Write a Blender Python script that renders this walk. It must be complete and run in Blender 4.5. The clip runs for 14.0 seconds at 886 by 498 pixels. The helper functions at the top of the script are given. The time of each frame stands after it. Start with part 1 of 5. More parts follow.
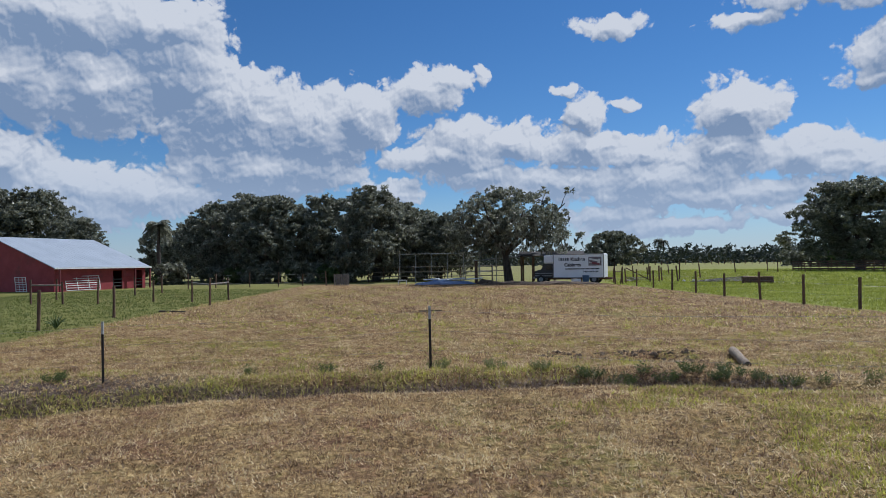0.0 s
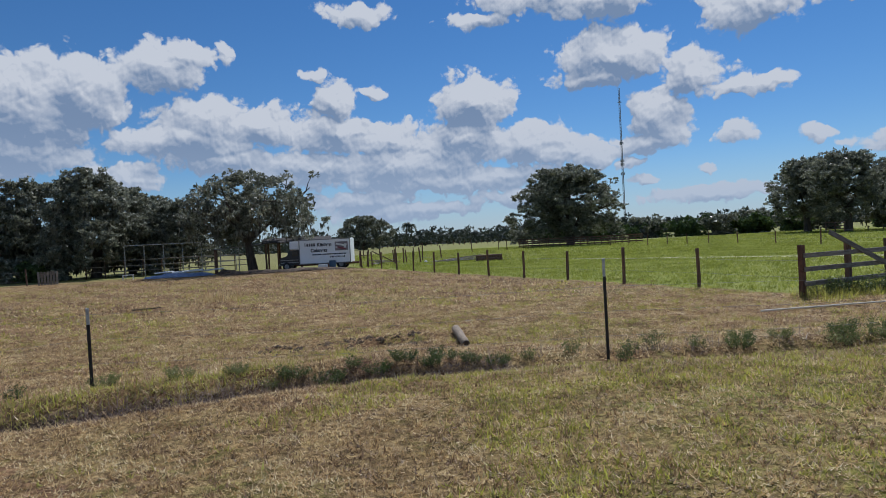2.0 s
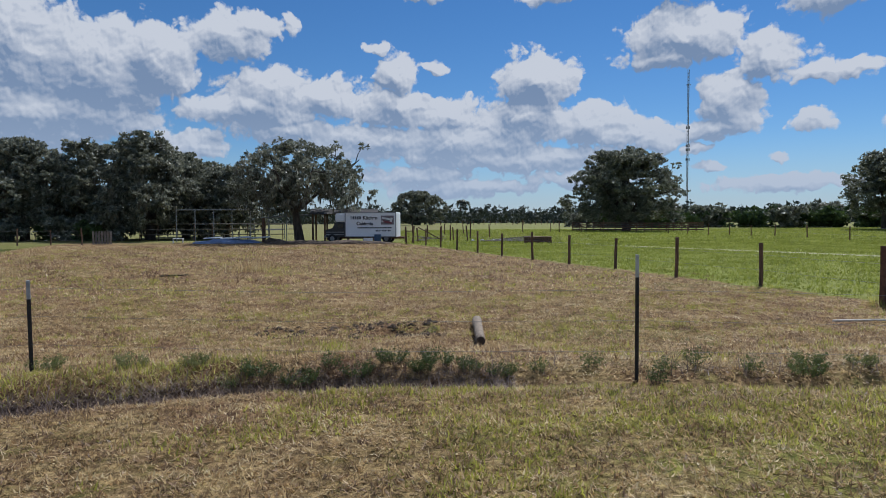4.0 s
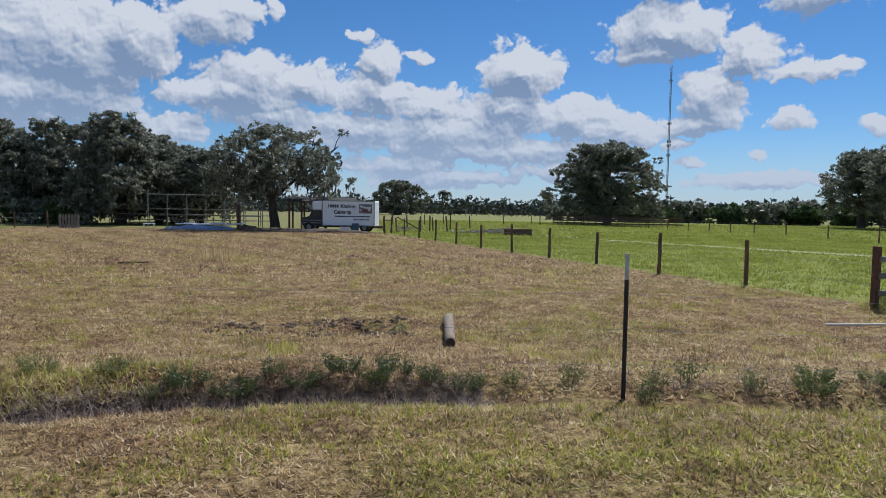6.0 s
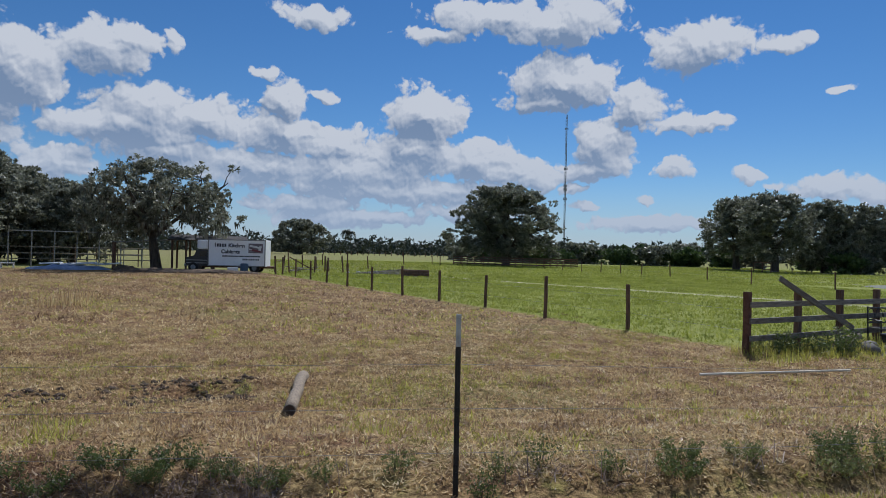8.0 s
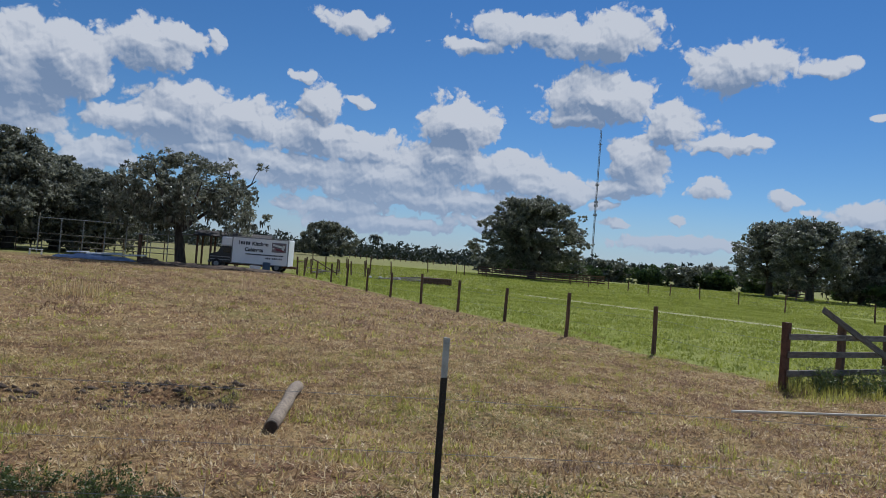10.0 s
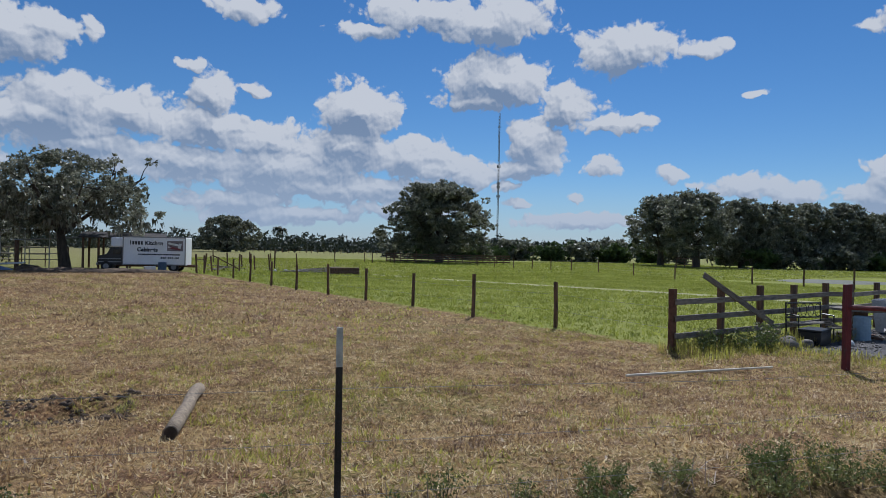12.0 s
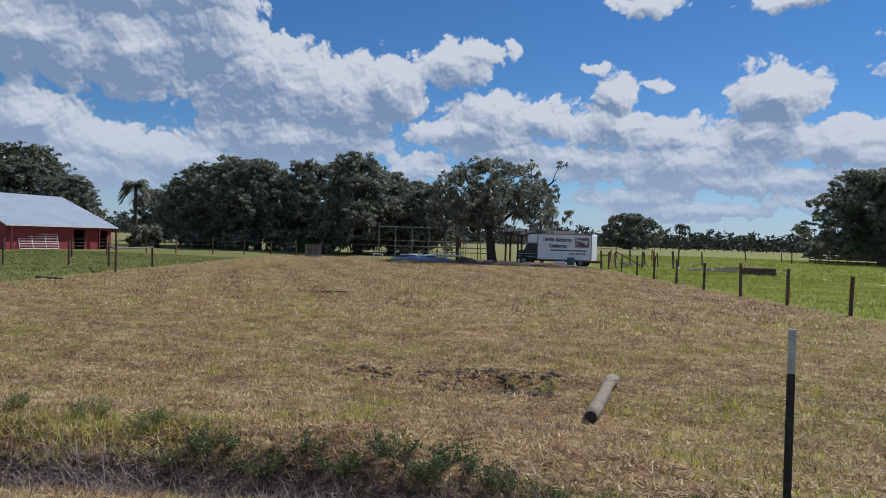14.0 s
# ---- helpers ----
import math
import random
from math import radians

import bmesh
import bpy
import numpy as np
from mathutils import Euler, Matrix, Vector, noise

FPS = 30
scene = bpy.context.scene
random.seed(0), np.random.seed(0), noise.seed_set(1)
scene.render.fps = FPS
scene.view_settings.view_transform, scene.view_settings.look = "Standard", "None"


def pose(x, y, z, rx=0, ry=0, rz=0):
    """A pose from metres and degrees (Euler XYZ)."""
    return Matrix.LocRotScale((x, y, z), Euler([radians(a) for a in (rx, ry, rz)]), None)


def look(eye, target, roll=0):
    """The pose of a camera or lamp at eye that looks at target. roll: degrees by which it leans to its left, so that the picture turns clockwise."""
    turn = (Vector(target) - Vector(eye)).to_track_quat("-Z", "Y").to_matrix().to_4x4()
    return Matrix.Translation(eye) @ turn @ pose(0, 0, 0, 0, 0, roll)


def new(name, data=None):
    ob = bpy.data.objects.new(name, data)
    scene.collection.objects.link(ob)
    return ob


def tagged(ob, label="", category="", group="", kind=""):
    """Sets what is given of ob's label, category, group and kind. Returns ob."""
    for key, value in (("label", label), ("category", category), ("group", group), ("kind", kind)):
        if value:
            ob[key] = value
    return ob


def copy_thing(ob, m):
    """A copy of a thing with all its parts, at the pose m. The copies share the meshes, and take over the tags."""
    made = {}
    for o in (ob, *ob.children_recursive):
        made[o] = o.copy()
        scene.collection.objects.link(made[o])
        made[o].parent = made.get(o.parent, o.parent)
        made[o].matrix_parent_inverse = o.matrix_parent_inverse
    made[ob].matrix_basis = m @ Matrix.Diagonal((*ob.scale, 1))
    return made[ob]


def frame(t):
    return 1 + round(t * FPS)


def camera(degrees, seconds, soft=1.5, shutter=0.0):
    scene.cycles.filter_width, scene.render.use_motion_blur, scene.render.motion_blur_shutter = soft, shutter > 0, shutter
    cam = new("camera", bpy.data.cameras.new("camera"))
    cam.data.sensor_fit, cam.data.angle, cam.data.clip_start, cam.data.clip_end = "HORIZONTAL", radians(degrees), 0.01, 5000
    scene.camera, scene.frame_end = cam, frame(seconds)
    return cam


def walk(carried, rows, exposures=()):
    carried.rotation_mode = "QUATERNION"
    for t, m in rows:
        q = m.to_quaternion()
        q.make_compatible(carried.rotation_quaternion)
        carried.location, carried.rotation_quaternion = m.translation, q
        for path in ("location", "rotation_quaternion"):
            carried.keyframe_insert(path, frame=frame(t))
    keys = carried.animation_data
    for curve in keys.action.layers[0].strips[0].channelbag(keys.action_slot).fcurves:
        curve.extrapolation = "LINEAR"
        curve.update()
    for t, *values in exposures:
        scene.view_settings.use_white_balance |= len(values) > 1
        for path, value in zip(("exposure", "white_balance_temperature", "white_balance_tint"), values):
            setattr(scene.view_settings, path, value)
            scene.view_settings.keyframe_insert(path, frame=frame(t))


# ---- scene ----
cam = camera(69.6, 14.0, soft=0.65)
PATH = [
    (0, (0.440, 1.257, 2.032), (0.045, 3.623, 2.085), -0.9),
    (0.5, (0.602, 1.694, 2.018), (0.804, 4.082, 1.893), -0.2),
    (1, (0.766, 1.965, 2.016), (1.230, 4.319, 1.972), 3.6),
    (1.5, (0.979, 2.265, 1.987), (1.525, 4.601, 1.944), 0.2),
    (2, (1.192, 2.511, 1.963), (1.702, 4.855, 1.932), -3.0),
    (2.5, (1.361, 2.774, 1.972), (2.011, 5.083, 1.905), -0.6),
    (3, (1.702, 3.020, 1.967), (2.175, 5.372, 1.917), -1.7),
    (3.5, (1.930, 3.390, 1.995), (2.233, 5.770, 1.914), -0.4),
    (6, (2.357, 4.645, 1.979), (2.737, 7.01, 1.834), 1.0),
    (6.5, (2.501, 4.708, 2.046), (2.936, 7.067, 1.962), 0.1),
    (7, (2.677, 5.059, 2.028), (3.215, 7.396, 1.922), 2.1),
    (7.5, (3.013, 5.302, 2.063), (3.742, 7.589, 2.059), 0.9),
    (10, (3.728, 6.228, 2.076), (4.354, 8.544, 2.117), 4.5),
    (10.5, (3.827, 6.182, 2.119), (4.787, 8.382, 2.134), 5.6),
    (11, (3.87, 6.155, 2.113), (5.136, 8.194, 2.12), 2.3),
    (11.5, (3.836, 6.038, 2.114), (5.207, 8.009, 2.114), 0.7),
    (12, (3.815, 6.151, 2.087), (4.77, 8.353, 2.093), 1.2),
    (12.5, (3.77, 6.306, 2.068), (4.063, 8.688, 2.058), 2.9),
    (13, (3.738, 6.365, 2.048), (3.556, 8.758, 2.022), 2.7),
    (13.5, (3.713, 6.421, 2.03), (3.292, 8.784, 1.99), 2.2),
    (14, (3.63, 6.204, 2.047), (3.154, 8.556, 2.006), 1.7),
]
walk(cam, [(t, look(eye, target, roll)) for t, eye, target, roll in PATH], [(0.0, -0.1, 5700, 11), (1.0, -0.2, 5700, 11), (3.0, -0.22, 5700, 11), (6.0, -0.06, 5700, 11), (7.5, -0.22, 5700, 11), (10.5, -0.26, 5700, 11), (12.0, -0.24, 5700, 11), (13.5, -0.13, 5700, 11), (14.0, -0.13, 5700, 11)])


# ---- node helpers ----
def node(nt, kind, props=None, **inputs):
    """A shader node; inputs by name with _ for a space, or n0, n1 by number; a value may be a socket."""
    n = nt.nodes.new(kind)
    for key, value in (props or {}).items():
        setattr(n, key, value)
    for key, value in inputs.items():
        s = n.inputs[int(key[1:])] if key[0] == "n" and key[1:].isdigit() else n.inputs[key.replace("_", " ")]
        if isinstance(value, bpy.types.NodeSocket):
            nt.links.new(value, s)
        else:
            s.default_value = value
    return n


def calc(nt, op, a, b=0.0, c=0.0, clamp=False):
    return node(nt, "ShaderNodeMath", {"operation": op, "use_clamp": clamp}, n0=a, n1=b, n2=c).outputs[0]


def vcalc(nt, op, a, b=(0, 0, 0)):
    n = node(nt, "ShaderNodeVectorMath", {"operation": op}, n0=a, n1=b)
    return n.outputs[1] if op == "LENGTH" else n.outputs[0]


def noise_fac(nt, vec, scale, detail=4.0, rough=0.55, kind="ShaderNodeTexNoise"):
    return node(nt, kind, None, Vector=vec, Scale=scale, Detail=detail, Roughness=rough).outputs[0]


def band(nt, value, lo, hi, out0=0.0, out1=1.0, smooth=True):
    n = node(nt, "ShaderNodeMapRange", {"interpolation_type": "SMOOTHSTEP" if smooth else "LINEAR"},
             n0=value, n1=lo, n2=hi, n3=out0, n4=out1)
    return n.outputs[0]


def blend(nt, fac, a, b):
    n = node(nt, "ShaderNodeMix", {"data_type": "RGBA"})
    for s, v in ((n.inputs[0], fac), (n.inputs[6], a), (n.inputs[7], b)):
        if isinstance(v, bpy.types.NodeSocket):
            nt.links.new(v, s)
        else:
            s.default_value = (*v, 1) if isinstance(v, tuple) and len(v) == 3 else v
    return n.outputs[2]


# ---- sky, clouds and sun ----
SUN_AZ, SUN_EL = radians(38), radians(50)
world = bpy.data.worlds.new("sky")
scene.world = world
world.use_nodes = True
wt = world.node_tree
wt.nodes.clear()

# cumulus: azimuth, elevation, half width, half height in degrees
BANK_WEST = [
    (-44.4, 14.6, 7.1, 3.6), (-37.9, 14.4, 6.1, 3.3), (-31.5, 16.4, 4.9, 3.5), (-27.8, 13.4, 6.1, 4.6), (-21.1, 12.1, 5.7, 4.2),
    (-24.8, 8.5, 8.5, 2.6), (-16.6, 13.3, 3.3, 2.8), (-11.1, 15.4, 3.5, 1.8), (-8.9, 16.1, 2.1, 1.2), (-5.9, 16.6, 0.7, 0.8),
    (-44.3, 8.4, 3.8, 2.6), (-39.7, 6.8, 7.1, 1.9), (-33.5, 6.3, 6.6, 1.4), (-42.8, 4.8, 7.6, 1.9), (-13.9, 6.6, 2.2, 1.5),
]
BANK_NORTH = [
    (-7.5, 11.4, 4.3, 1.9), (-3.0, 11.0, 3.3, 1.7), (3.3, 12.8, 1.9, 1.9), (3.8, 10.2, 5.0, 1.7), (-5.8, 8.0, 4.3, 1.1),
    (7.5, 9.6, 4.1, 1.7), (8.5, 6.8, 8.0, 1.9), (5.5, 4.0, 5.2, 1.0), (15.6, 12.4, 3.6, 2.7), (14.5, 8.9, 4.9, 1.9),
    (20.6, 8.6, 3.6, 1.6), (18.5, 5.7, 2.6, 0.8), (1.5, 15.0, 0.9, 0.4), (6.9, 13.5, 1.3, 0.4), (5.4, 19.8, 3.3, 0.9),
    (16.5, 18.9, 2.8, 0.7), (-2.8, 6.3, 1.4, 0.7), (9.1, 2.9, 7.1, 0.7), (19.7, 3.8, 5.2, 0.7), (17.8, 5.7, 2.1, 0.7),
]
BANK_EAST = [
    (27.3, 20.2, 6.1, 1.9), (22.4, 20.5, 6.6, 1.3), (27.9, 15.2, 5.0, 2.3), (26.4, 13.3, 2.8, 1.0), (39.0, 17.5, 4.1, 1.9),
    (45.4, 16.9, 1.5, 0.6), (34.5, 13.0, 2.4, 1.6), (38.5, 11.4, 3.1, 0.8), (31.2, 9.8, 2.7, 2.3), (30.0, 7.5, 2.6, 1.0),
    (37.1, 7.8, 2.0, 0.7), (35.1, 5.0, 0.9, 0.5), (30.5, 4.3, 1.2, 0.4), (62.9, 17.7, 4.7, 2.3), (56.8, 17.0, 0.8, 0.4),
    (49.6, 12.9, 0.9, 0.3), (43.1, 6.7, 1.2, 0.6), (49.0, 5.9, 3.3, 0.9), (52.7, 5.3, 1.4, 1.1), (25.5, 6.9, 2.8, 1.1),
]
BANK_FAR_EAST = [
    (58.7, 6.4, 2.1, 1.8), (57.9, 4.8, 2.8, 1.3), (64.2, 5.3, 4.3, 1.6), (67.2, 4.3, 4.7, 1.8), (68.6, 6.3, 2.4, 0.9),
    (63.0, 8.7, 2.8, 0.7), (2.0, 7.2, 9.0, 1.6), (14.0, 5.6, 9.0, 1.3), (-9.0, 9.6, 6.0, 1.6), (24.0, 7.4, 4.0, 1.1), (-41.0, 19.5, 9.0, 3.2), (-33.0, 19.5, 5.5, 2.6), (29.0, 5.8, 1.2, 0.5), (35.6, 2.9, 5.7, 0.8),
]


def cloud_group():
    """Cloud density at (azimuth, elevation) in degrees."""
    g = bpy.data.node_groups.new("cloud_density", "ShaderNodeTree")
    g.interface.new_socket("Vector", in_out="INPUT", socket_type="NodeSocketVector")
    g.interface.new_socket("Density", in_out="OUTPUT", socket_type="NodeSocketFloat")
    g.interface.new_socket("Body", in_out="OUTPUT", socket_type="NodeSocketFloat")
    gin, gout = g.nodes.new("NodeGroupInput"), g.nodes.new("NodeGroupOutput")
    p = gin.outputs[0]
    # billows push the outline about
    wob = node(g, "ShaderNodeTexNoise", None, Vector=p, Scale=0.33, Detail=3.0, Roughness=0.5).outputs[1]
    wob = vcalc(g, "MULTIPLY", vcalc(g, "SUBTRACT", wob, (0.5, 0.5, 0.5)), (3.2, 2.2, 0.0))
    q = vcalc(g, "ADD", p, wob)
    field = None
    for a, e, w, h in BANK_WEST + BANK_NORTH + BANK_EAST + BANK_FAR_EAST:
        d = vcalc(g, "LENGTH", vcalc(g, "MULTIPLY", vcalc(g, "SUBTRACT", q, (a, e - 0.15 * h, 0)), (1 / w, 1 / h, 0)))
        d = calc(g, "MULTIPLY_ADD", d, min(1.0, 0.45 + 0.22 * h), -min(1.0, 0.45 + 0.22 * h))
        field = d if field is None else calc(g, "SMOOTH_MIN", field, d, 0.12)
    # the sky behind and beside goes on with scattered cumulus
    xyz = node(g, "ShaderNodeSeparateXYZ", None, Vector=p)
    rest = noise_fac(g, vcalc(g, "MULTIPLY", p, (0.06, 0.14, 0.0)), 1.0, 2.0)
    away = band(g, calc(g, "ABSOLUTE", calc(g, "SUBTRACT", xyz.outputs[0], 12.0)), 62.0, 72.0)
    high = band(g, xyz.outputs[1], 24.0, 30.0)
    away = calc(g, "MAXIMUM", away, high)
    extra = band(g, rest, 0.48, 0.7, 0.4, -0.8, False)
    field = calc(g, "MINIMUM", field, calc(g, "MULTIPLY_ADD", calc(g, "SUBTRACT", 1.0, away), 2.0, extra))
    # cauliflower relief
    kink = node(g, "ShaderNodeTexNoise", None, Vector=p, Scale=1.1, Detail=2.0, Roughness=0.5).outputs[1]
    q = vcalc(g, "ADD", q, vcalc(g, "MULTIPLY", vcalc(g, "SUBTRACT", kink, (0.5, 0.5, 0.5)), (0.9, 0.8, 0.0)))
    v1 = node(g, "ShaderNodeTexVoronoi", {"feature": "SMOOTH_F1"}, Vector=q, Scale=0.62, Smoothness=0.25).outputs[0]
    v2 = node(g, "ShaderNodeTexVoronoi", {"feature": "SMOOTH_F1"}, Vector=q, Scale=1.7, Smoothness=0.25).outputs[0]
    fine = noise_fac(g, p, 3.0, 5.0, 0.6)
    body = calc(g, "SUBTRACT", 0.42, calc(g, "ADD", field, calc(g, "MULTIPLY", v1, 0.5)))
    small = calc(g, "ADD", calc(g, "MULTIPLY", v2, 0.26), calc(g, "MULTIPLY", calc(g, "SUBTRACT", 0.5, fine), 0.26))
    g.links.new(calc(g, "SUBTRACT", calc(g, "ADD", body, 0.08), small), gout.inputs[0])
    g.links.new(body, gout.inputs[1])
    return g


density = cloud_group()
axes = node(wt, "ShaderNodeSeparateXYZ", None, Vector=node(wt, "ShaderNodeTexCoord").outputs["Generated"])
az = calc(wt, "MULTIPLY", calc(wt, "ARCTAN2", axes.outputs[0], axes.outputs[1]), 180 / math.pi)
el = calc(wt, "MULTIPLY", calc(wt, "ARCSINE", axes.outputs[2]), 180 / math.pi)
here = node(wt, "ShaderNodeCombineXYZ", None, X=az, Y=el).outputs[0]


def dens(at):
    n = node(wt, "ShaderNodeGroup", {"node_tree": density})
    wt.links.new(at, n.inputs[0])
    return n.outputs


d0, body0 = dens(here)
d1, _ = dens(vcalc(wt, "ADD", here, (0.12, 0.28, 0)))
_, body1 = dens(vcalc(wt, "ADD", here, (0.35, 1.0, 0)))
_, body2 = dens(vcalc(wt, "ADD", here, (0.8, 2.6, 0)))
alpha = band(wt, d0, -0.03, 0.17)
# lit from behind and above: thin edges and tops shine, thick hearts and flat undersides are blue-grey
crisp = calc(wt, "MULTIPLY", calc(wt, "SUBTRACT", d0, d1), 1.5)
swell = calc(wt, "MULTIPLY", calc(wt, "SUBTRACT", body0, body1), 0.75)
thick = band(wt, body2, -0.1, 0.9, 0.0, 0.56)
heart = band(wt, body0, 0.25, 1.1, 0.0, 0.12)
lit = calc(wt, "SUBTRACT", calc(wt, "ADD", calc(wt, "ADD", crisp, swell), 0.75), calc(wt, "ADD", thick, heart), 0.0, True)
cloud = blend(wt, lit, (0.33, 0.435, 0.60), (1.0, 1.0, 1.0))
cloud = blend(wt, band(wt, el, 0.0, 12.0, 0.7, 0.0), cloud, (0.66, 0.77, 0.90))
sky = node(wt, "ShaderNodeTexSky", {"sky_type": "NISHITA", "sun_disc": False, "sun_elevation": SUN_EL, "sun_rotation": SUN_AZ,
                                    "air_density": 1.0, "dust_density": 0.0, "ozone_density": 6.0})
haze = band(wt, el, 0.0, 7.0, 0.55, 0.0)
alpha = calc(wt, "MULTIPLY", alpha, band(wt, el, -0.5, 2.0))
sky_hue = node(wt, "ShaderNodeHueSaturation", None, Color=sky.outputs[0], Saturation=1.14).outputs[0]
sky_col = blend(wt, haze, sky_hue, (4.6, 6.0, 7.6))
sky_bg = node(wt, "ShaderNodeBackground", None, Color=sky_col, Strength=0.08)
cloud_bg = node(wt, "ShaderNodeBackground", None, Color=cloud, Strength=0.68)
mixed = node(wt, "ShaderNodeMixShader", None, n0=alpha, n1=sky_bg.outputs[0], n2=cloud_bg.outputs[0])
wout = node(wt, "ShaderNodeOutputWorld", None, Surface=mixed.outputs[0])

sun = new("sun", bpy.data.lights.new("sun", "SUN"))
sun.data.energy, sun.data.angle, sun.data.color = 4.8, radians(0.55), (1.0, 0.95, 0.87)
way = Vector((math.sin(SUN_AZ) * math.cos(SUN_EL), math.cos(SUN_AZ) * math.cos(SUN_EL), math.sin(SUN_EL)))
sun.matrix_world = look(way * 100, (0, 0, 0))


# ---- materials ----
def surface(name, dark, light, scale=3.0, rough=0.8, bump=0.3, metal=0.0, stain=None, stretch=(1, 1, 1), vary=0.0, fine=None, bump_size=0.02):
    """Two-scale noise between two colours, an optional stain colour, and a bump; vary: change from object to object."""
    m = bpy.data.materials.new(name)
    m.use_nodes = True
    nt = m.node_tree
    b = nt.nodes["Principled BSDF"]
    pos = node(nt, "ShaderNodeTexCoord").outputs["Object"]
    p = vcalc(nt, "MULTIPLY", pos, stretch)
    info = node(nt, "ShaderNodeObjectInfo")
    shift = vcalc(nt, "MULTIPLY", node(nt, "ShaderNodeCombineXYZ", None, X=info.outputs["Random"], Y=info.outputs["Random"]).outputs[0], (40, 17, 0))
    p = vcalc(nt, "ADD", p, shift)
    big, small = noise_fac(nt, p, scale), noise_fac(nt, p, fine or scale * 9, 6.0, 0.65)
    col = blend(nt, band(nt, calc(nt, "ADD", calc(nt, "MULTIPLY", big, 0.55), calc(nt, "MULTIPLY", small, 0.45)), 0.34, 0.66), dark, light)
    if stain:
        col = blend(nt, calc(nt, "MULTIPLY", band(nt, noise_fac(nt, p, scale * 0.6, 5.0, 0.7), 0.52, 0.68), 0.8), col, stain)
    if vary:
        col = node(nt, "ShaderNodeHueSaturation", None, Color=col, Value=calc(nt, "MULTIPLY_ADD", info.outputs["Random"], 2 * vary, 1 - vary)).outputs[0]
    nt.links.new(col, b.inputs["Base Color"])
    b.inputs["Metallic"].default_value = metal
    nt.links.new(calc(nt, "MULTIPLY_ADD", small, 0.25, rough - 0.12), b.inputs["Roughness"])
    if bump:
        bn = node(nt, "ShaderNodeBump", None, Strength=bump, Distance=bump_size, Height=small)
        nt.links.new(bn.outputs[0], b.inputs["Normal"])
    return m


def foliage(name, colours, rough=0.55, through_light=0.25, patch=0.45, each=0.55):
    """Leaf or blade material: the colour changes from piece to piece, some light comes through."""
    m = bpy.data.materials.new(name)
    m.use_nodes = True
    nt = m.node_tree
    b = nt.nodes["Principled BSDF"]
    geo = node(nt, "ShaderNodeNewGeometry")
    ramp = nt.nodes.new("ShaderNodeValToRGB")
    ramp.color_ramp.elements.remove(ramp.color_ramp.elements[1])
    for i, c in enumerate(colours):
        e = ramp.color_ramp.elements[0] if i == 0 else ramp.color_ramp.elements.new(i / (len(colours) - 1))
        e.position, e.color = i / (len(colours) - 1), (*c, 1)
    big = noise_fac(nt, geo.outputs["Position"], patch, 6.0, 0.7)
    f = calc(nt, "ADD", calc(nt, "MULTIPLY", geo.outputs["Random Per Island"], each), band(nt, big, 0.33, 0.67, -0.22, 0.84 - each * 0.4 if each < 0.6 else 0.36), 0.0, True)
    nt.links.new(f, ramp.inputs[0])
    nt.links.new(ramp.outputs[0], b.inputs["Base Color"])
    b.inputs["Roughness"].default_value = rough
    b.inputs["Specular IOR Level"].default_value = 0.5
    tr = node(nt, "ShaderNodeBsdfTranslucent", None, Color=ramp.outputs[0])
    mx = node(nt, "ShaderNodeMixShader", None, n0=through_light, n1=b.outputs[0], n2=tr.outputs[0])
    nt.links.new(mx.outputs[0], nt.nodes["Material Output"].inputs[0])
    return m


def paint(name, colour, rough=0.5, metal=0.0, dirt=0.25):
    return surface(name, tuple(c * (1 - dirt) for c in colour), colour, 2.2, rough, 0.08, metal)


post_wood = surface("post_wood", (0.055, 0.032, 0.022), (0.19, 0.105, 0.065), 4, 0.85, 0.6, stretch=(6, 6, 0.6), vary=0.3)
grey_wood = surface("grey_wood", (0.12, 0.10, 0.08), (0.30, 0.26, 0.21), 4, 0.85, 0.6, stretch=(1, 6, 6), vary=0.25)
log_wood = surface("log_wood", (0.15, 0.11, 0.075), (0.38, 0.30, 0.21), 3, 0.85, 0.5, stretch=(9, 9, 1))
log_end = surface("log_end", (0.03, 0.022, 0.016), (0.09, 0.065, 0.045), 8, 0.9, 0.5)
red_paint = surface("red_paint", (0.09, 0.012, 0.016), (0.19, 0.028, 0.032), 4, 0.7, 0.4, stretch=(4, 4, 0.7), stain=(0.10, 0.05, 0.04))
red_wall = surface("red_wall", (0.24, 0.03, 0.035), (0.34, 0.055, 0.06), 1.2, 0.7, 0.2, stain=(0.19, 0.04, 0.04))
roof_metal = surface("roof_metal", (0.36, 0.40, 0.44), (0.46, 0.50, 0.54), 0.6, 0.45, 0.05, 0.35)
white_paint = surface("white_paint", (0.62, 0.62, 0.60), (0.80, 0.80, 0.78), 1.5, 0.5, 0.1, stain=(0.50, 0.48, 0.43))
black_paint = paint("black_paint", (0.018, 0.019, 0.022), 0.3)
black_post = surface("black_post", (0.012, 0.011, 0.011), (0.035, 0.028, 0.026), 8, 0.6, 0.3)
rubber = paint("rubber", (0.02, 0.02, 0.02), 0.85)
steel = surface("steel", (0.18, 0.18, 0.18), (0.34, 0.34, 0.33), 6, 0.45, 0.1, 0.7)
rust = surface("rust", (0.09, 0.04, 0.025), (0.20, 0.10, 0.06), 7, 0.8, 0.3, 0.2)
glass_dark = paint("glass_dark", (0.01, 0.012, 0.014), 0.12)
bark = surface("bark", (0.035, 0.028, 0.022), (0.11, 0.09, 0.07), 2.0, 0.9, 0.8, stretch=(3, 3, 0.7), bump_size=0.06)
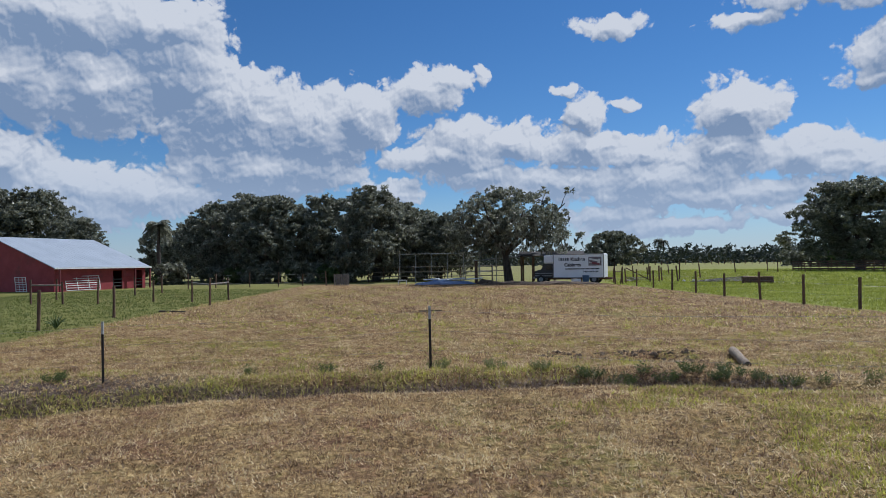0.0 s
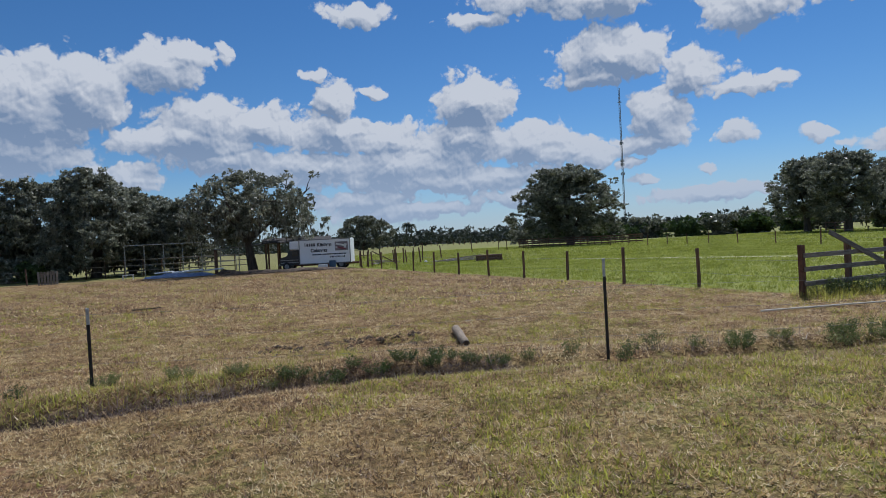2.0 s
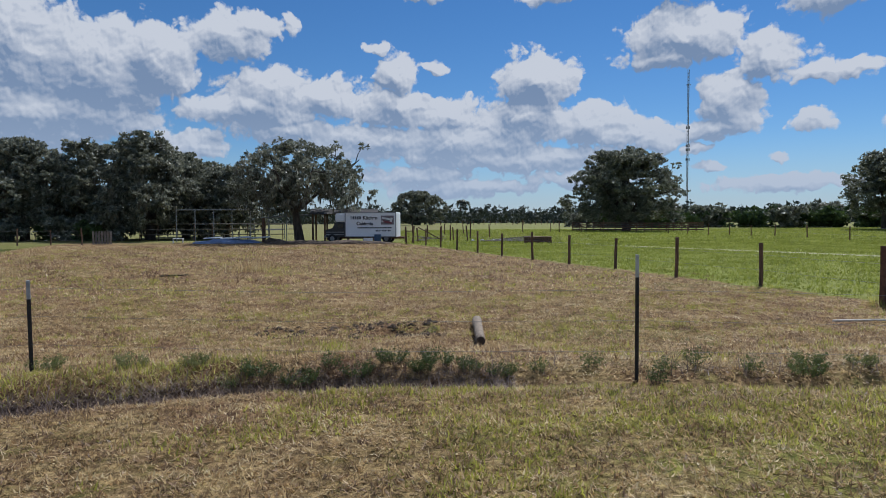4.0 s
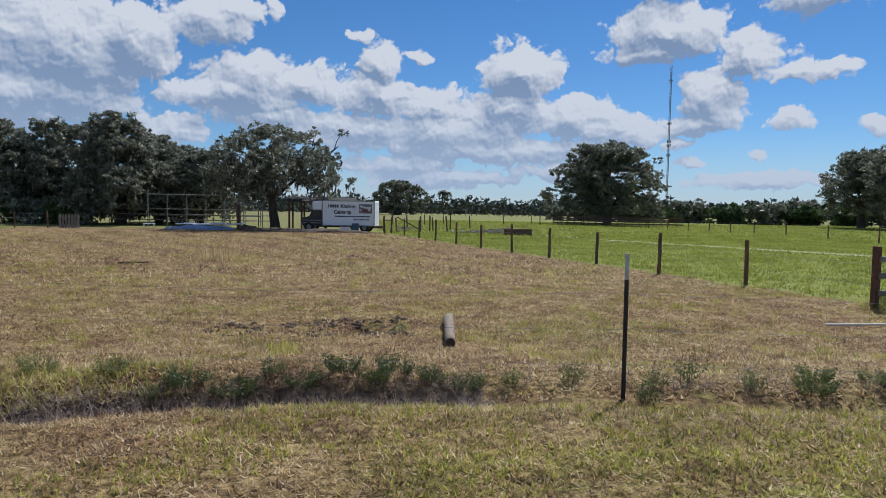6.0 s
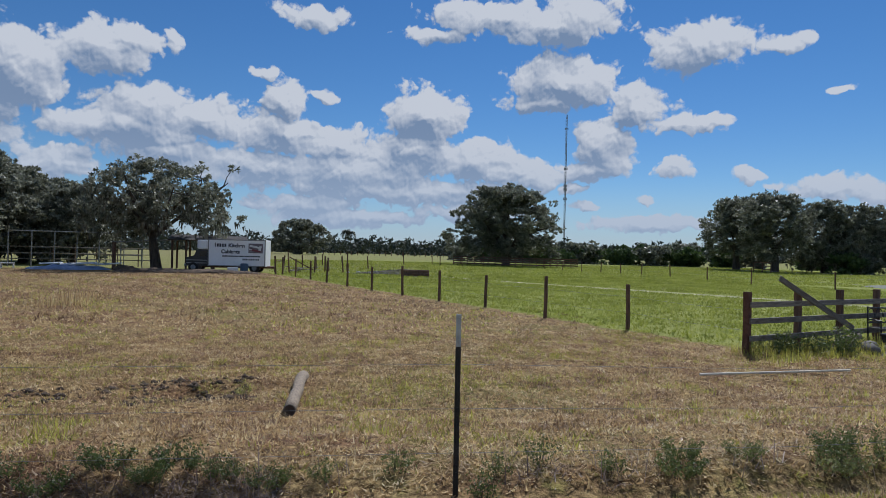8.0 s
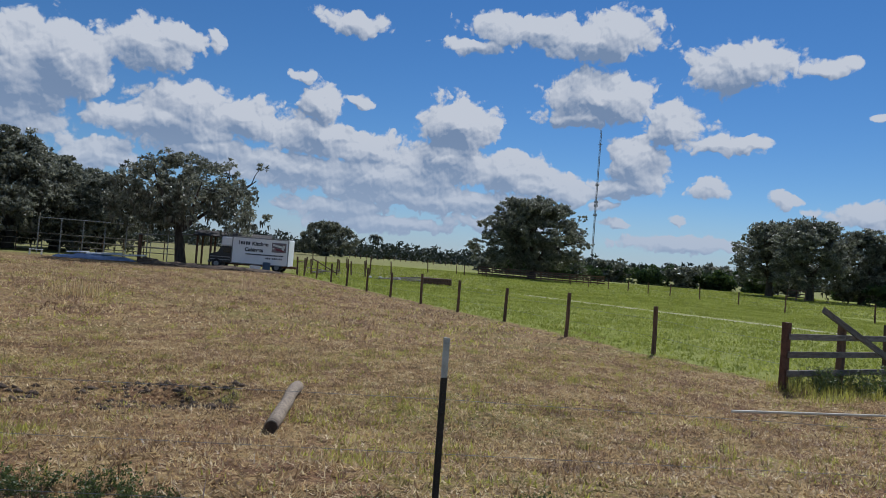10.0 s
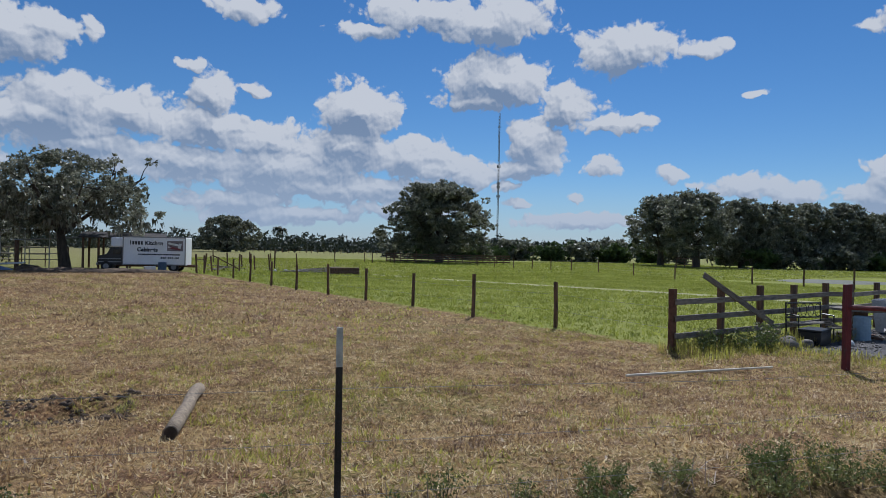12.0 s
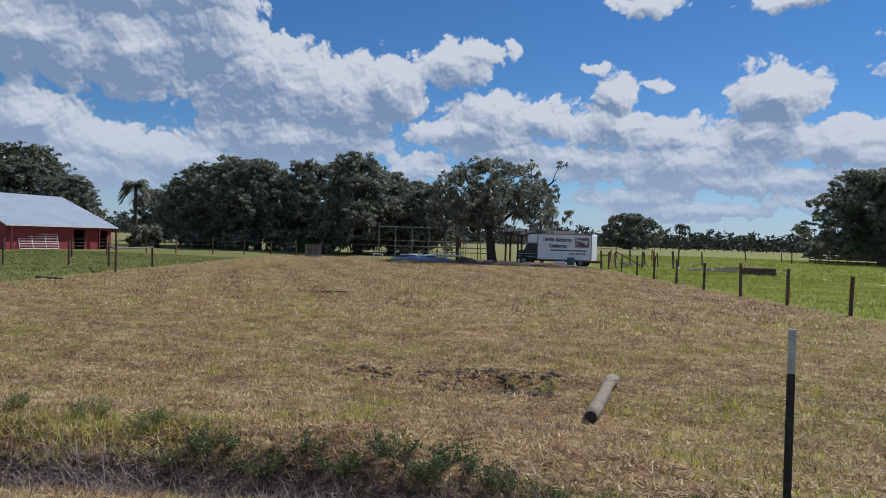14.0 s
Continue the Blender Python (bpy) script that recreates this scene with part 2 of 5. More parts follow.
oak_leaf = foliage("oak_leaf", [(0.075, 0.08, 0.052), (0.14, 0.147, 0.098), (0.26, 0.265, 0.19), (0.46, 0.46, 0.36)], 0.42, 0.38, 1.3)
far_leaf = foliage("far_leaf", [(0.03, 0.04, 0.028), (0.05, 0.062, 0.042), (0.08, 0.092, 0.065)], 0.8, 0.05)
moss_leaf = foliage("moss_leaf", [(0.04, 0.045, 0.028), (0.085, 0.085, 0.055), (0.15, 0.14, 0.10), (0.20, 0.19, 0.14)], 0.8, 0.2)
bush_leaf = foliage("bush_leaf", [(0.03, 0.05, 0.015), (0.06, 0.10, 0.025), (0.10, 0.15, 0.04), (0.16, 0.20, 0.07)], 0.55, 0.25)


# ---- building helpers ----
def smooth(a, b, v):
    k = min(1.0, max(0.0, (v - a) / (b - a)))
    return k * k * (3 - 2 * k)


def along(v, xs, ys):
    return float(np.interp(v, xs, ys))


DITCH_X = (-17, -11, -7.2, -3.8, -0.2, 1.8, 3.2, 4.8, 7.0, 9.6, 14.4, 24)
DITCH_Y = (8.2, 8.5, 8.9, 9.35, 10.05, 10.25, 10.0, 9.5, 9.3, 9.1, 8.8, 8.3)


def ground_z(x, y):
    """The lie of the land: a level field, a low bank along the road and a shallow ditch between."""
    s = y - along(x, DITCH_X, DITCH_Y)
    bank = along(x, (-17, -7, -2.4, 1.2, 4.8, 10.8, 17, 26), (0.1, 0.32, 0.42, 0.46, 0.47, 0.42, 0.2, 0.05))
    h = bank if s < 0 else bank * (1 - smooth(0.4, 4.4, s))
    deep = along(x, (-17, -11, -6, -3.6, 1.2, 3.2, 4.4, 6, 8, 11, 17), (0.4, 0.6, 0.6, 0.34, 0.32, 0.24, 0.04, 0.12, 0.18, 0.18, 0.05))
    wide = along(x, (-11, -6, -3.6, 2.4, 5.5), (1.1, 0.95, 0.5, 0.4, 0.24))
    h -= deep * math.exp(-((s / wide) ** 2))
    h -= 0.2 * math.exp(-((x - 2.62) ** 2 / 0.36 + (y - 15.4) ** 2 / 0.2))
    near = 1 - smooth(17, 48, math.hypot(x, y - 7))
    h += 0.042 * near * noise.noise((x * 0.75, y * 0.75, 3.0)) + 0.03 * near * noise.noise((x * 2.8, y * 2.8, 7.0))
    far = math.hypot(x, y)
    h += 0.14 * smooth(22, 72, far) * noise.noise((x * 0.05, y * 0.05, 1.0)) * (1 - smooth(150, 400, far))
    if x > 50:
        h -= 0.3 * math.exp(-(((x - 68) / 15) ** 2 + ((y - 50) / 14) ** 2))
    return h


def box(bm, c, size, rz=0.0, rx=0.0, ry=0.0, bevel=0.0):
    m = Matrix.Translation(c) @ Euler((radians(rx), radians(ry), radians(rz))).to_matrix().to_4x4() @ Matrix.Diagonal((*size, 1))
    made = bmesh.ops.create_cube(bm, size=1.0, matrix=m)
    if bevel:
        edges = list({e for v in made["verts"] for e in v.link_edges})
        bmesh.ops.bevel(bm, geom=edges, offset=bevel, segments=1, affect="EDGES")


def rod(bm, a, b, r0, r1=None, n=8, caps=True):
    a, b = Vector(a), Vector(b)
    r1 = r0 if r1 is None else r1
    m = Matrix.Translation((a + b) / 2) @ (b - a).to_track_quat("Z", "Y").to_matrix().to_4x4()
    bmesh.ops.create_cone(bm, cap_ends=caps, segments=n, radius1=r0, radius2=r1, depth=(b - a).length, matrix=m)


def rough_up(bm, amount, scale, seed=0):
    for v in bm.verts:
        v.co += noise.noise_vector(v.co * scale + Vector((seed, seed * 2, 0))) * amount


def part(name, bm, material, parent=None, label="", smooth_faces=False):
    """Link a bmesh as one mesh object, under a thing when one is given."""
    me = bpy.data.meshes.new(name)
    bm.to_mesh(me)
    bm.free()
    return part_mesh(name, me, material, parent, label, smooth_faces)


def part_mesh(name, me, material, parent=None, label="", smooth_faces=False):
    me.materials.clear()
    me.materials.append(material)
    if smooth_faces:
        me.polygons.foreach_set("use_smooth", [True] * len(me.polygons))
    ob = new(name, me)
    if parent:
        ob.parent = parent
    if label:
        ob["label"] = label
    return ob


def thing(name, at, rz=0.0, label="", category="", group="", kind=""):
    ob = new(name)
    ob.empty_display_size = 0.2
    ob.matrix_basis = pose(*at, 0, 0, rz)
    return tagged(ob, label, category, group, kind)


def fast_mesh(name, verts, faces):
    """A mesh from arrays of vertices and equal-sided faces."""
    me = bpy.data.meshes.new(name)
    nv, nf, k = len(verts), len(faces), faces.shape[1]
    me.vertices.add(nv)
    me.vertices.foreach_set("co", np.asarray(verts, dtype=np.float32).ravel())
    me.loops.add(nf * k)
    me.loops.foreach_set("vertex_index", np.asarray(faces, dtype=np.int32).ravel())
    me.polygons.add(nf)
    me.polygons.foreach_set("loop_start", np.arange(0, nf * k, k, dtype=np.int32))
    me.update(calc_edges=True)
    return me


# ---- ground ----
def spread(lo, hi, fine, reach, grow=1.16):
    inner = np.arange(lo, hi + 1e-6, fine)
    out, step, v = [], fine, 0.0
    while v < reach:
        step *= grow
        v += step
        out.append(v)
    out = np.array(out)
    return np.concatenate([(lo - out)[::-1], inner, hi + out])


def ground_material():
    m = bpy.data.materials.new("ground_cover")
    m.use_nodes = True
    nt = m.node_tree
    b = nt.nodes["Principled BSDF"]
    pos = node(nt, "ShaderNodeNewGeometry").outputs["Position"]
    xyz = node(nt, "ShaderNodeSeparateXYZ", None, Vector=pos)
    x, y = xyz.outputs[0], xyz.outputs[1]
    flat = node(nt, "ShaderNodeCombineXYZ", None, X=x, Y=y).outputs[0]
    n_big, n_mid, n_fine = noise_fac(nt, flat, 0.22, 4), noise_fac(nt, flat, 1.3, 5, 0.6), noise_fac(nt, flat, 11, 6, 0.7)
    n_clump = noise_fac(nt, flat, 4.5, 5, 0.65)
    # cut dry hay: straw, brown thatch and green coming through
    straw = blend(nt, band(nt, n_fine, 0.34, 0.68), (0.12, 0.075, 0.033), (0.52, 0.375, 0.17))
    brown = blend(nt, band(nt, n_fine, 0.35, 0.7), (0.085, 0.045, 0.026), (0.35, 0.205, 0.11))
    green = blend(nt, band(nt, n_fine, 0.33, 0.68), (0.085, 0.075, 0.022), (0.32, 0.275, 0.085))
    hay = blend(nt, band(nt, calc(nt, "ADD", calc(nt, "MULTIPLY", n_mid, 0.6), calc(nt, "MULTIPLY", n_clump, 0.4)), 0.42, 0.58), straw, brown)
    hay = blend(nt, band(nt, calc(nt, "ADD", calc(nt, "MULTIPLY", n_big, 0.6), calc(nt, "MULTIPLY", n_clump, 0.4)), 0.49, 0.64), hay, green)
    # pasture
    lush = blend(nt, band(nt, n_fine, 0.3, 0.7), (0.095, 0.115, 0.016), (0.33, 0.355, 0.06))
    lush = blend(nt, band(nt, calc(nt, "ADD", calc(nt, "MULTIPLY", n_big, 0.6), calc(nt, "MULTIPLY", n_mid, 0.4)), 0.42, 0.62, 0.0, 0.75), lush, (0.30, 0.31, 0.09))
    jig = calc(nt, "MULTIPLY", calc(nt, "SUBTRACT", n_mid, 0.5), 1.6)
    # east of the wooden fence the grass is green, likewise the paddock by the barn
    east = calc(nt, "ADD", calc(nt, "SUBTRACT", x, calc(nt, "MULTIPLY_ADD", y, -0.215, 17.9)), jig)
    back = calc(nt, "SUBTRACT", y, calc(nt, "MULTIPLY_ADD", x, 0.12, 15.4))
    east = calc(nt, "MULTIPLY", band(nt, east, 0.0, 0.5), band(nt, calc(nt, "ADD", back, jig), 0.0, 0.6))
    west = band(nt, calc(nt, "ADD", calc(nt, "MULTIPLY_ADD", y, -0.2, calc(nt, "MULTIPLY", x, -1.0)), calc(nt, "MULTIPLY", jig, 1.5)), 10.6, 11.6)
    west = calc(nt, "MULTIPLY", west, band(nt, y, 14.0, 17.0))
    far = band(nt, calc(nt, "ADD", y, calc(nt, "MULTIPLY", jig, 2.0)), 63.0, 68.0)
    lawn = calc(nt, "MAXIMUM", calc(nt, "MAXIMUM", east, calc(nt, "MULTIPLY", west, 0.8)), far)
    paddock = blend(nt, 0.55, lush, (0.10, 0.115, 0.04))
    col = blend(nt, lawn, hay, blend(nt, west, lush, paddock))
    # raked rows of drier hay near the truck
    row = node(nt, "ShaderNodeTexWave", {"bands_direction": "DIAGONAL"}, Vector=flat, Scale=0.16, Distortion=3.0, Detail=3.0).outputs[1]
    rows = calc(nt, "MULTIPLY", calc(nt, "MULTIPLY", band(nt, row, 0.35, 0.8), band(nt, y, 28.0, 36.0)), calc(nt, "SUBTRACT", 1.0, lawn))
    col = blend(nt, calc(nt, "MULTIPLY", rows, 0.6), col, brown)
    # a pale sandy track crosses the pasture
    track = calc(nt, "ABSOLUTE", calc(nt, "ADD", calc(nt, "SUBTRACT", x, calc(nt, "MULTIPLY_ADD", y, -0.4, 42.4)), jig))
    track = calc(nt, "MULTIPLY", band(nt, track, 0.8, 0.4), calc(nt, "MULTIPLY", band(nt, y, 18.0, 22.0), band(nt, y, 62.0, 56.0)))
    track = calc(nt, "MULTIPLY", track, band(nt, n_mid, 0.35, 0.6, 0.15, 0.75))
    col = blend(nt, track, col, (0.50, 0.45, 0.34))
    # grey gravel yard inside the board fence
    yard = calc(nt, "MULTIPLY", band(nt, calc(nt, "ADD", calc(nt, "ADD", x, calc(nt, "MULTIPLY", y, 0.5)), jig), 24.6, 25.4),
                calc(nt, "MULTIPLY", band(nt, calc(nt, "ADD", y, jig), 11.6, 12.2), band(nt, back, 1.0, 0.0)))
    stone = blend(nt, band(nt, noise_fac(nt, flat, 19.0, 3, 0.8), 0.35, 0.65), (0.06, 0.057, 0.057), (0.24, 0.23, 0.23))
    col = blend(nt, yard, col, stone)
    # distant pasture dries out to olive
    col = blend(nt, band(nt, y, 85.0, 190.0, 0.0, 0.75), col, (0.22, 0.21, 0.085))
    dry = calc(nt, "MULTIPLY", band(nt, x, 34.0, 16.0), band(nt, y, 56.0, 74.0))
    col = blend(nt, calc(nt, "MULTIPLY", dry, 0.75), col, blend(nt, n_mid, (0.17, 0.155, 0.06), (0.27, 0.24, 0.11)))
    # greener verge on the near bank
    verge = calc(nt, "MULTIPLY", band(nt, y, 10.0, 8.0), band(nt, calc(nt, "ADD", x, calc(nt, "MULTIPLY", jig, 4.0)), 0.5, 5.5))
    verge = calc(nt, "MULTIPLY", verge, band(nt, calc(nt, "ADD", calc(nt, "MULTIPLY", n_mid, 0.5), calc(nt, "MULTIPLY", n_clump, 0.5)), 0.4, 0.6, 0.1, 0.75))
    col = blend(nt, verge, col, blend(nt, band(nt, n_fine, 0.35, 0.7), (0.11, 0.125, 0.02), (0.37, 0.39, 0.065)))
    # bare earth where the ditch is cut
    low = band(nt, calc(nt, "ADD", xyz.outputs[2], calc(nt, "MULTIPLY", calc(nt, "SUBTRACT", n_clump, 0.5), 0.15)), 0.36, 0.2)
    strip = calc(nt, "MULTIPLY", band(nt, y, 7.9, 8.6), band(nt, y, 11.5, 11.0))
    soil = blend(nt, band(nt, n_fine, 0.3, 0.7), (0.05, 0.035, 0.03), (0.19, 0.14, 0.115))
    col = blend(nt, calc(nt, "MULTIPLY", calc(nt, "MULTIPLY", low, strip), 0.9), col, soil)
    nt.links.new(col, b.inputs["Base Color"])
    b.inputs["Roughness"].default_value = 0.95
    b.inputs["Specular IOR Level"].default_value = 0.1
    hgt = calc(nt, "ADD", calc(nt, "MULTIPLY", n_fine, 0.5), n_clump)
    bn = node(nt, "ShaderNodeBump", None, Strength=0.9, Distance=0.12, Height=hgt)
    nt.links.new(bn.outputs[0], b.inputs["Normal"])
    return m


gx, gy = spread(-9, 14, 0.14, 3600), spread(0, 17.5, 0.14, 3600)
gv = np.array([(x, y, ground_z(x, y)) for y in gy for x in gx])
nx = len(gx)
quad = np.array([(j * nx + i, j * nx + i + 1, (j + 1) * nx + i + 1, (j + 1) * nx + i) for j in range(len(gy) - 1) for i in range(nx - 1)])
ground = part_mesh("ground", fast_mesh("ground", gv, quad), ground_material(), smooth_faces=True)
tagged(ground, "mown dry hay field with green pasture and a grassy ditch", "ground", kind="structure")


# ---- trees ----
def leaf_mesh(name, centres, sizes, count, leaf, rng, flat=0.0, hang=0.0):
    """Small bent leaf sprays scattered through clumps."""
    w = sizes ** 2
    pick = rng.choice(len(centres), count, p=w / w.sum())
    # each clump is a cluster of smaller sprays with gaps between
    tufts = 9
    td = rng.normal(size=(len(centres), tufts, 3))
    td *= (0.55 + 0.75 * rng.random((len(centres), tufts)) )[..., None] / np.linalg.norm(td, axis=2)[..., None]
    d = rng.normal(size=(count, 3))
    d *= (rng.random(count) ** 0.45 / np.linalg.norm(d, axis=1))[:, None]
    off = td[pick, rng.integers(0, tufts, count)] + d * np.array([0.42, 0.42, 0.3])
    p = centres[pick] + off * sizes[pick][:, None] * np.array([1.1, 1.1, 0.8])
    u = rng.normal(size=(count, 3))
    u[:, 2] *= 1 - flat
    if hang:
        u = u * (1 - hang) + np.array([0, 0, -2.0]) * hang
    u /= np.linalg.norm(u, axis=1)[:, None]
    v = np.cross(u, rng.normal(size=(count, 3)))
    v /= np.linalg.norm(v, axis=1)[:, None]
    s = leaf * (0.55 + 0.9 * rng.random(count))[:, None]
    wdt = 0.45 * (1 - 0.6 * hang)
    verts = np.stack([p + v * s * wdt, p - v * s * wdt, p + u * s * 1.1], axis=1).reshape(-1, 3)
    faces = np.arange(count * 3).reshape(-1, 3)
    return fast_mesh(name, verts, faces)


def limb(bm, pts, r0, r1, n=7):
    for i in range(len(pts) - 1):
        a, b = i / (len(pts) - 1), (i + 1) / (len(pts) - 1)
        rod(bm, pts[i], pts[i + 1], r0 + (r1 - r0) * a, r0 + (r1 - r0) * b, n, caps=False)


def oak(seed, height, width, trunk, clumps, leaves, leaf, label, mat=None, airy=0.0, moss=0, fork=6, low=0.2, skirt=0.1, group="trees"):
    """A spreading oak: a short stout trunk, crooked limbs, a crown of leaf clumps, and hanging moss if asked."""
    rng = np.random.default_rng(seed)
    root = thing("tree", (0, 0, 0), 0, label, "tree", group)
    bm = bmesh.new()
    split = height * low + 0.4
    base = Vector((0, 0, -0.3))
    top = Vector((rng.normal() * 0.2, rng.normal() * 0.2, split))
    limb(bm, [base, base.lerp(top, 0.15) , base.lerp(top, 0.6), top], trunk * 1.5, trunk * 0.85, 10)
    cents, sizes = [], []
    for i in range(fork):
        ang = (i + rng.random() * 0.7) * 2 * math.pi / fork
        reach = width * 0.5 * (0.5 + 0.35 * rng.random())
        rise = (height - split) * (0.3 + 0.5 * rng.random())
        pts = [top]
        for k in (0.3, 0.6, 1.0):
            q = Vector((math.cos(ang) * reach * k, math.sin(ang) * reach * k, split + rise * k ** 0.8))
            pts.append(q + Vector(rng.normal(size=3)) * 0.04 * height * k)
        limb(bm, pts, trunk * 0.55, trunk * 0.1, 6)
        for j in range(4):
            q = pts[2].lerp(pts[3], rng.random())
            e = q + Vector(rng.normal(size=3)) * height * 0.12
            limb(bm, [q, q.lerp(e, 0.5) + Vector(rng.normal(size=3)) * 0.1, e], trunk * 0.16, trunk * 0.04, 5)
            cents.append(e), sizes.append(height * 0.06 * (0.7 + 0.6 * rng.random()))
    floor = height * skirt
    while len(cents) < clumps:
        # a dome, widest low down, with lumps and bays in its outline
        k, ang = rng.random() ** 0.8, rng.random() * 2 * math.pi
        d = Vector((math.cos(ang), math.sin(ang), 2 * k))
        lump = 1 + 0.34 * noise.noise(d * 1.3 + Vector((seed, 0, 0))) + 0.2 * noise.noise(d * 3.1 + Vector((0, seed, 0)))
        prof = math.sqrt(max(0.0, 1 - ((k - 0.3) / 0.72) ** 2)) if k > 0.3 else 0.82 + 0.6 * k
        inner = rng.random() < 0.22
        rr = width * 0.48 * prof * lump * math.sqrt(0.35 + 0.65 * rng.random()) * (0.5 if inner else 1.0)
        cents.append(Vector((math.cos(ang) * rr, math.sin(ang) * rr, floor + (height * 0.97 - floor) * k * (0.9 + 0.14 * lump))))
        sizes.append(height * (0.035 + 0.05 * rng.random()) * (1.6 if inner else 1.0))
    c, s = np.array([tuple(v) for v in cents]), np.array(sizes)
    part("trunk", bm, bark, root, smooth_faces=True)
    part_mesh("crown", leaf_mesh("crown", c, s, int(leaves * 2.3), leaf * 0.66, rng), mat or oak_leaf, root)
    if moss:
        lowc = c[np.argsort(c[:, 2])[: int(len(c) * 0.7)]]
        hangs = lowc - np.array([0, 0, 0.5])
        part_mesh("moss", leaf_mesh("moss", hangs, np.full(len(hangs), 0.6), moss, leaf * 1.5, rng, hang=0.8), moss_leaf, root, "grey hanging moss")
    return root


def plant(ob, x, y, s=1.0, rz=0.0, copy=True, dz=0.0):
    s = s / ob.scale[0] if copy else s
    m = pose(x, y, ground_z(x, y) + dz, 0, 0, rz) @ Matrix.Diagonal((s, s, s, 1))
    if copy:
        return copy_thing(ob, m)
    ob.matrix_basis = m
    return ob


rnd = random.Random(5)
turn = lambda: rnd.uniform(0, 360)
GROVE = "dark-green oak in the grove at the end of the field"
big_oak = plant(oak(3, 12.9, 20.5, 0.6, 380, 52000, 0.34, "broad dark-green oak standing alone in the pasture", fork=8, low=0.14, skirt=0.15), 46.7, 107, copy=False)
moss_oak = plant(oak(8, 8.9, 14.5, 0.36, 190, 15000, 0.26, "open-crowned oak hung with grey moss beside the truck", airy=0.8, moss=1500, fork=9, low=0.26, skirt=0.34), -3.5, 64.5, copy=False)
grove_a = plant(oak(11, 11.0, 13, 0.45, 230, 22000, 0.34, GROVE, moss=900, low=0.1, skirt=0.07, group="grove"), -12.5, 76, 0.68, copy=False)
grove_b = plant(oak(12, 10.0, 11, 0.4, 200, 18500, 0.34, GROVE, low=0.1, skirt=0.05, group="grove"), -17.5, 79, 0.88, copy=False)
grove_c = plant(oak(17, 11.6, 13, 0.5, 240, 23000, 0.35, "tall oak with mossy limbs in the grove", moss=1200, low=0.12, skirt=0.07, group="grove"), -19.5, 73, 0.86, copy=False)
for src, x, y, s in ((grove_a, -26.5, 77, 0.92), (grove_b, -33, 76, 0.98), (grove_c, -38.5, 80, 0.9), (grove_a, -45, 84, 0.95), (grove_b, -16.5, 87, 0.85),
                     (grove_a, -62, 104, 0.8), (grove_b, -70, 108, 0.85), (grove_c, -80, 100, 0.85), (grove_a, -90, 101, 1.4), (grove_b, -104, 106, 1.6), (grove_c, -98, 92, 1.4)):
    plant(src, x, y, s, turn())
mid_tree = plant(oak(21, 12.4, 24, 0.7, 220, 12000, 0.8, "low rounded oak beyond the pasture", low=0.1, skirt=0.05), 23.8, 250, copy=False)
side_oak = plant(oak(31, 13.2, 13.5, 0.55, 240, 23000, 0.35, "round-headed oak at the pasture edge", low=0.2, skirt=0.2, group="trees across the pasture"), 92, 103, copy=False)
plant(side_oak, 89, 91, 0.98, 140)
for src, x, y, s in ((grove_c, 101, 92, 1.0), (grove_a, 108, 91, 1.08), (grove_b, 116, 90, 1.15), (grove_c, 123, 88, 1.0), (grove_a, 130, 86, 0.95), (grove_b, 138, 85, 0.95), (grove_a, 144, 83, 0.75),
                     (grove_b, 150, 79, 0.7), (grove_c, 158, 72, 1.1), (grove_a, 164, 66, 1.2), (grove_b, 166, 58, 1.35), (grove_c, 166, 48, 1.2), (grove_a, 164, 38, 1.2)):
    plant(src, x, y, s, turn())


def bush(seed, label, h=2.2, w=3.2, count=2600, leaf=0.22, mat=None):
    rng = np.random.default_rng(seed)
    root = thing("bush", (0, 0, 0), 0, label, "bush", "undergrowth")
    c = np.stack([rng.normal(0, w * 0.22, 26), rng.normal(0, w * 0.22, 26), h * (0.1 + 0.75 * rng.random(26))], axis=1)
    bm = bmesh.new()
    for p in c[:9]:
        limb(bm, [Vector((0, 0, -0.1)), Vector((p[0] * 0.4, p[1] * 0.4, p[2] * 0.5)), Vector(p)], 0.05, 0.012, 5)
    part("stem", bm, bark, root)
    part_mesh("foliage", leaf_mesh("leaves", c, np.full(26, h * 0.2), count, leaf, rng), mat or bush_leaf, root)
    return root


shrub = plant(bush(41, "leafy green bush in the undergrowth below the trees"), -24, 70, 1.0, copy=False)
shrub_dark = plant(bush(43, "dark shrub in the shade of the grove", 2.6, 4.0, 2600, 0.26, oak_leaf), -27, 72, 1.0, copy=False)
for i in range(9):
    plant(shrub_dark if i % 3 else shrub, -46 + i * 2.9 + rnd.uniform(-1, 1), 72 + rnd.uniform(-1.5, 3), rnd.uniform(0.6, 1.05), turn())
for i in range(17):
    plant(shrub if i % 3 == 0 else shrub_dark, 100 + i * 3.6, 86 - i * 0.75 + rnd.uniform(-1.5, 1.5), rnd.uniform(0.9, 1.9), turn())
for i in range(26):
    plant(shrub_dark if i % 4 == 0 else shrub, 60 + i * 3 + rnd.uniform(-2, 2), 165 - i * 2 + rnd.uniform(-6, 6), rnd.uniform(1.5, 2.4), turn())


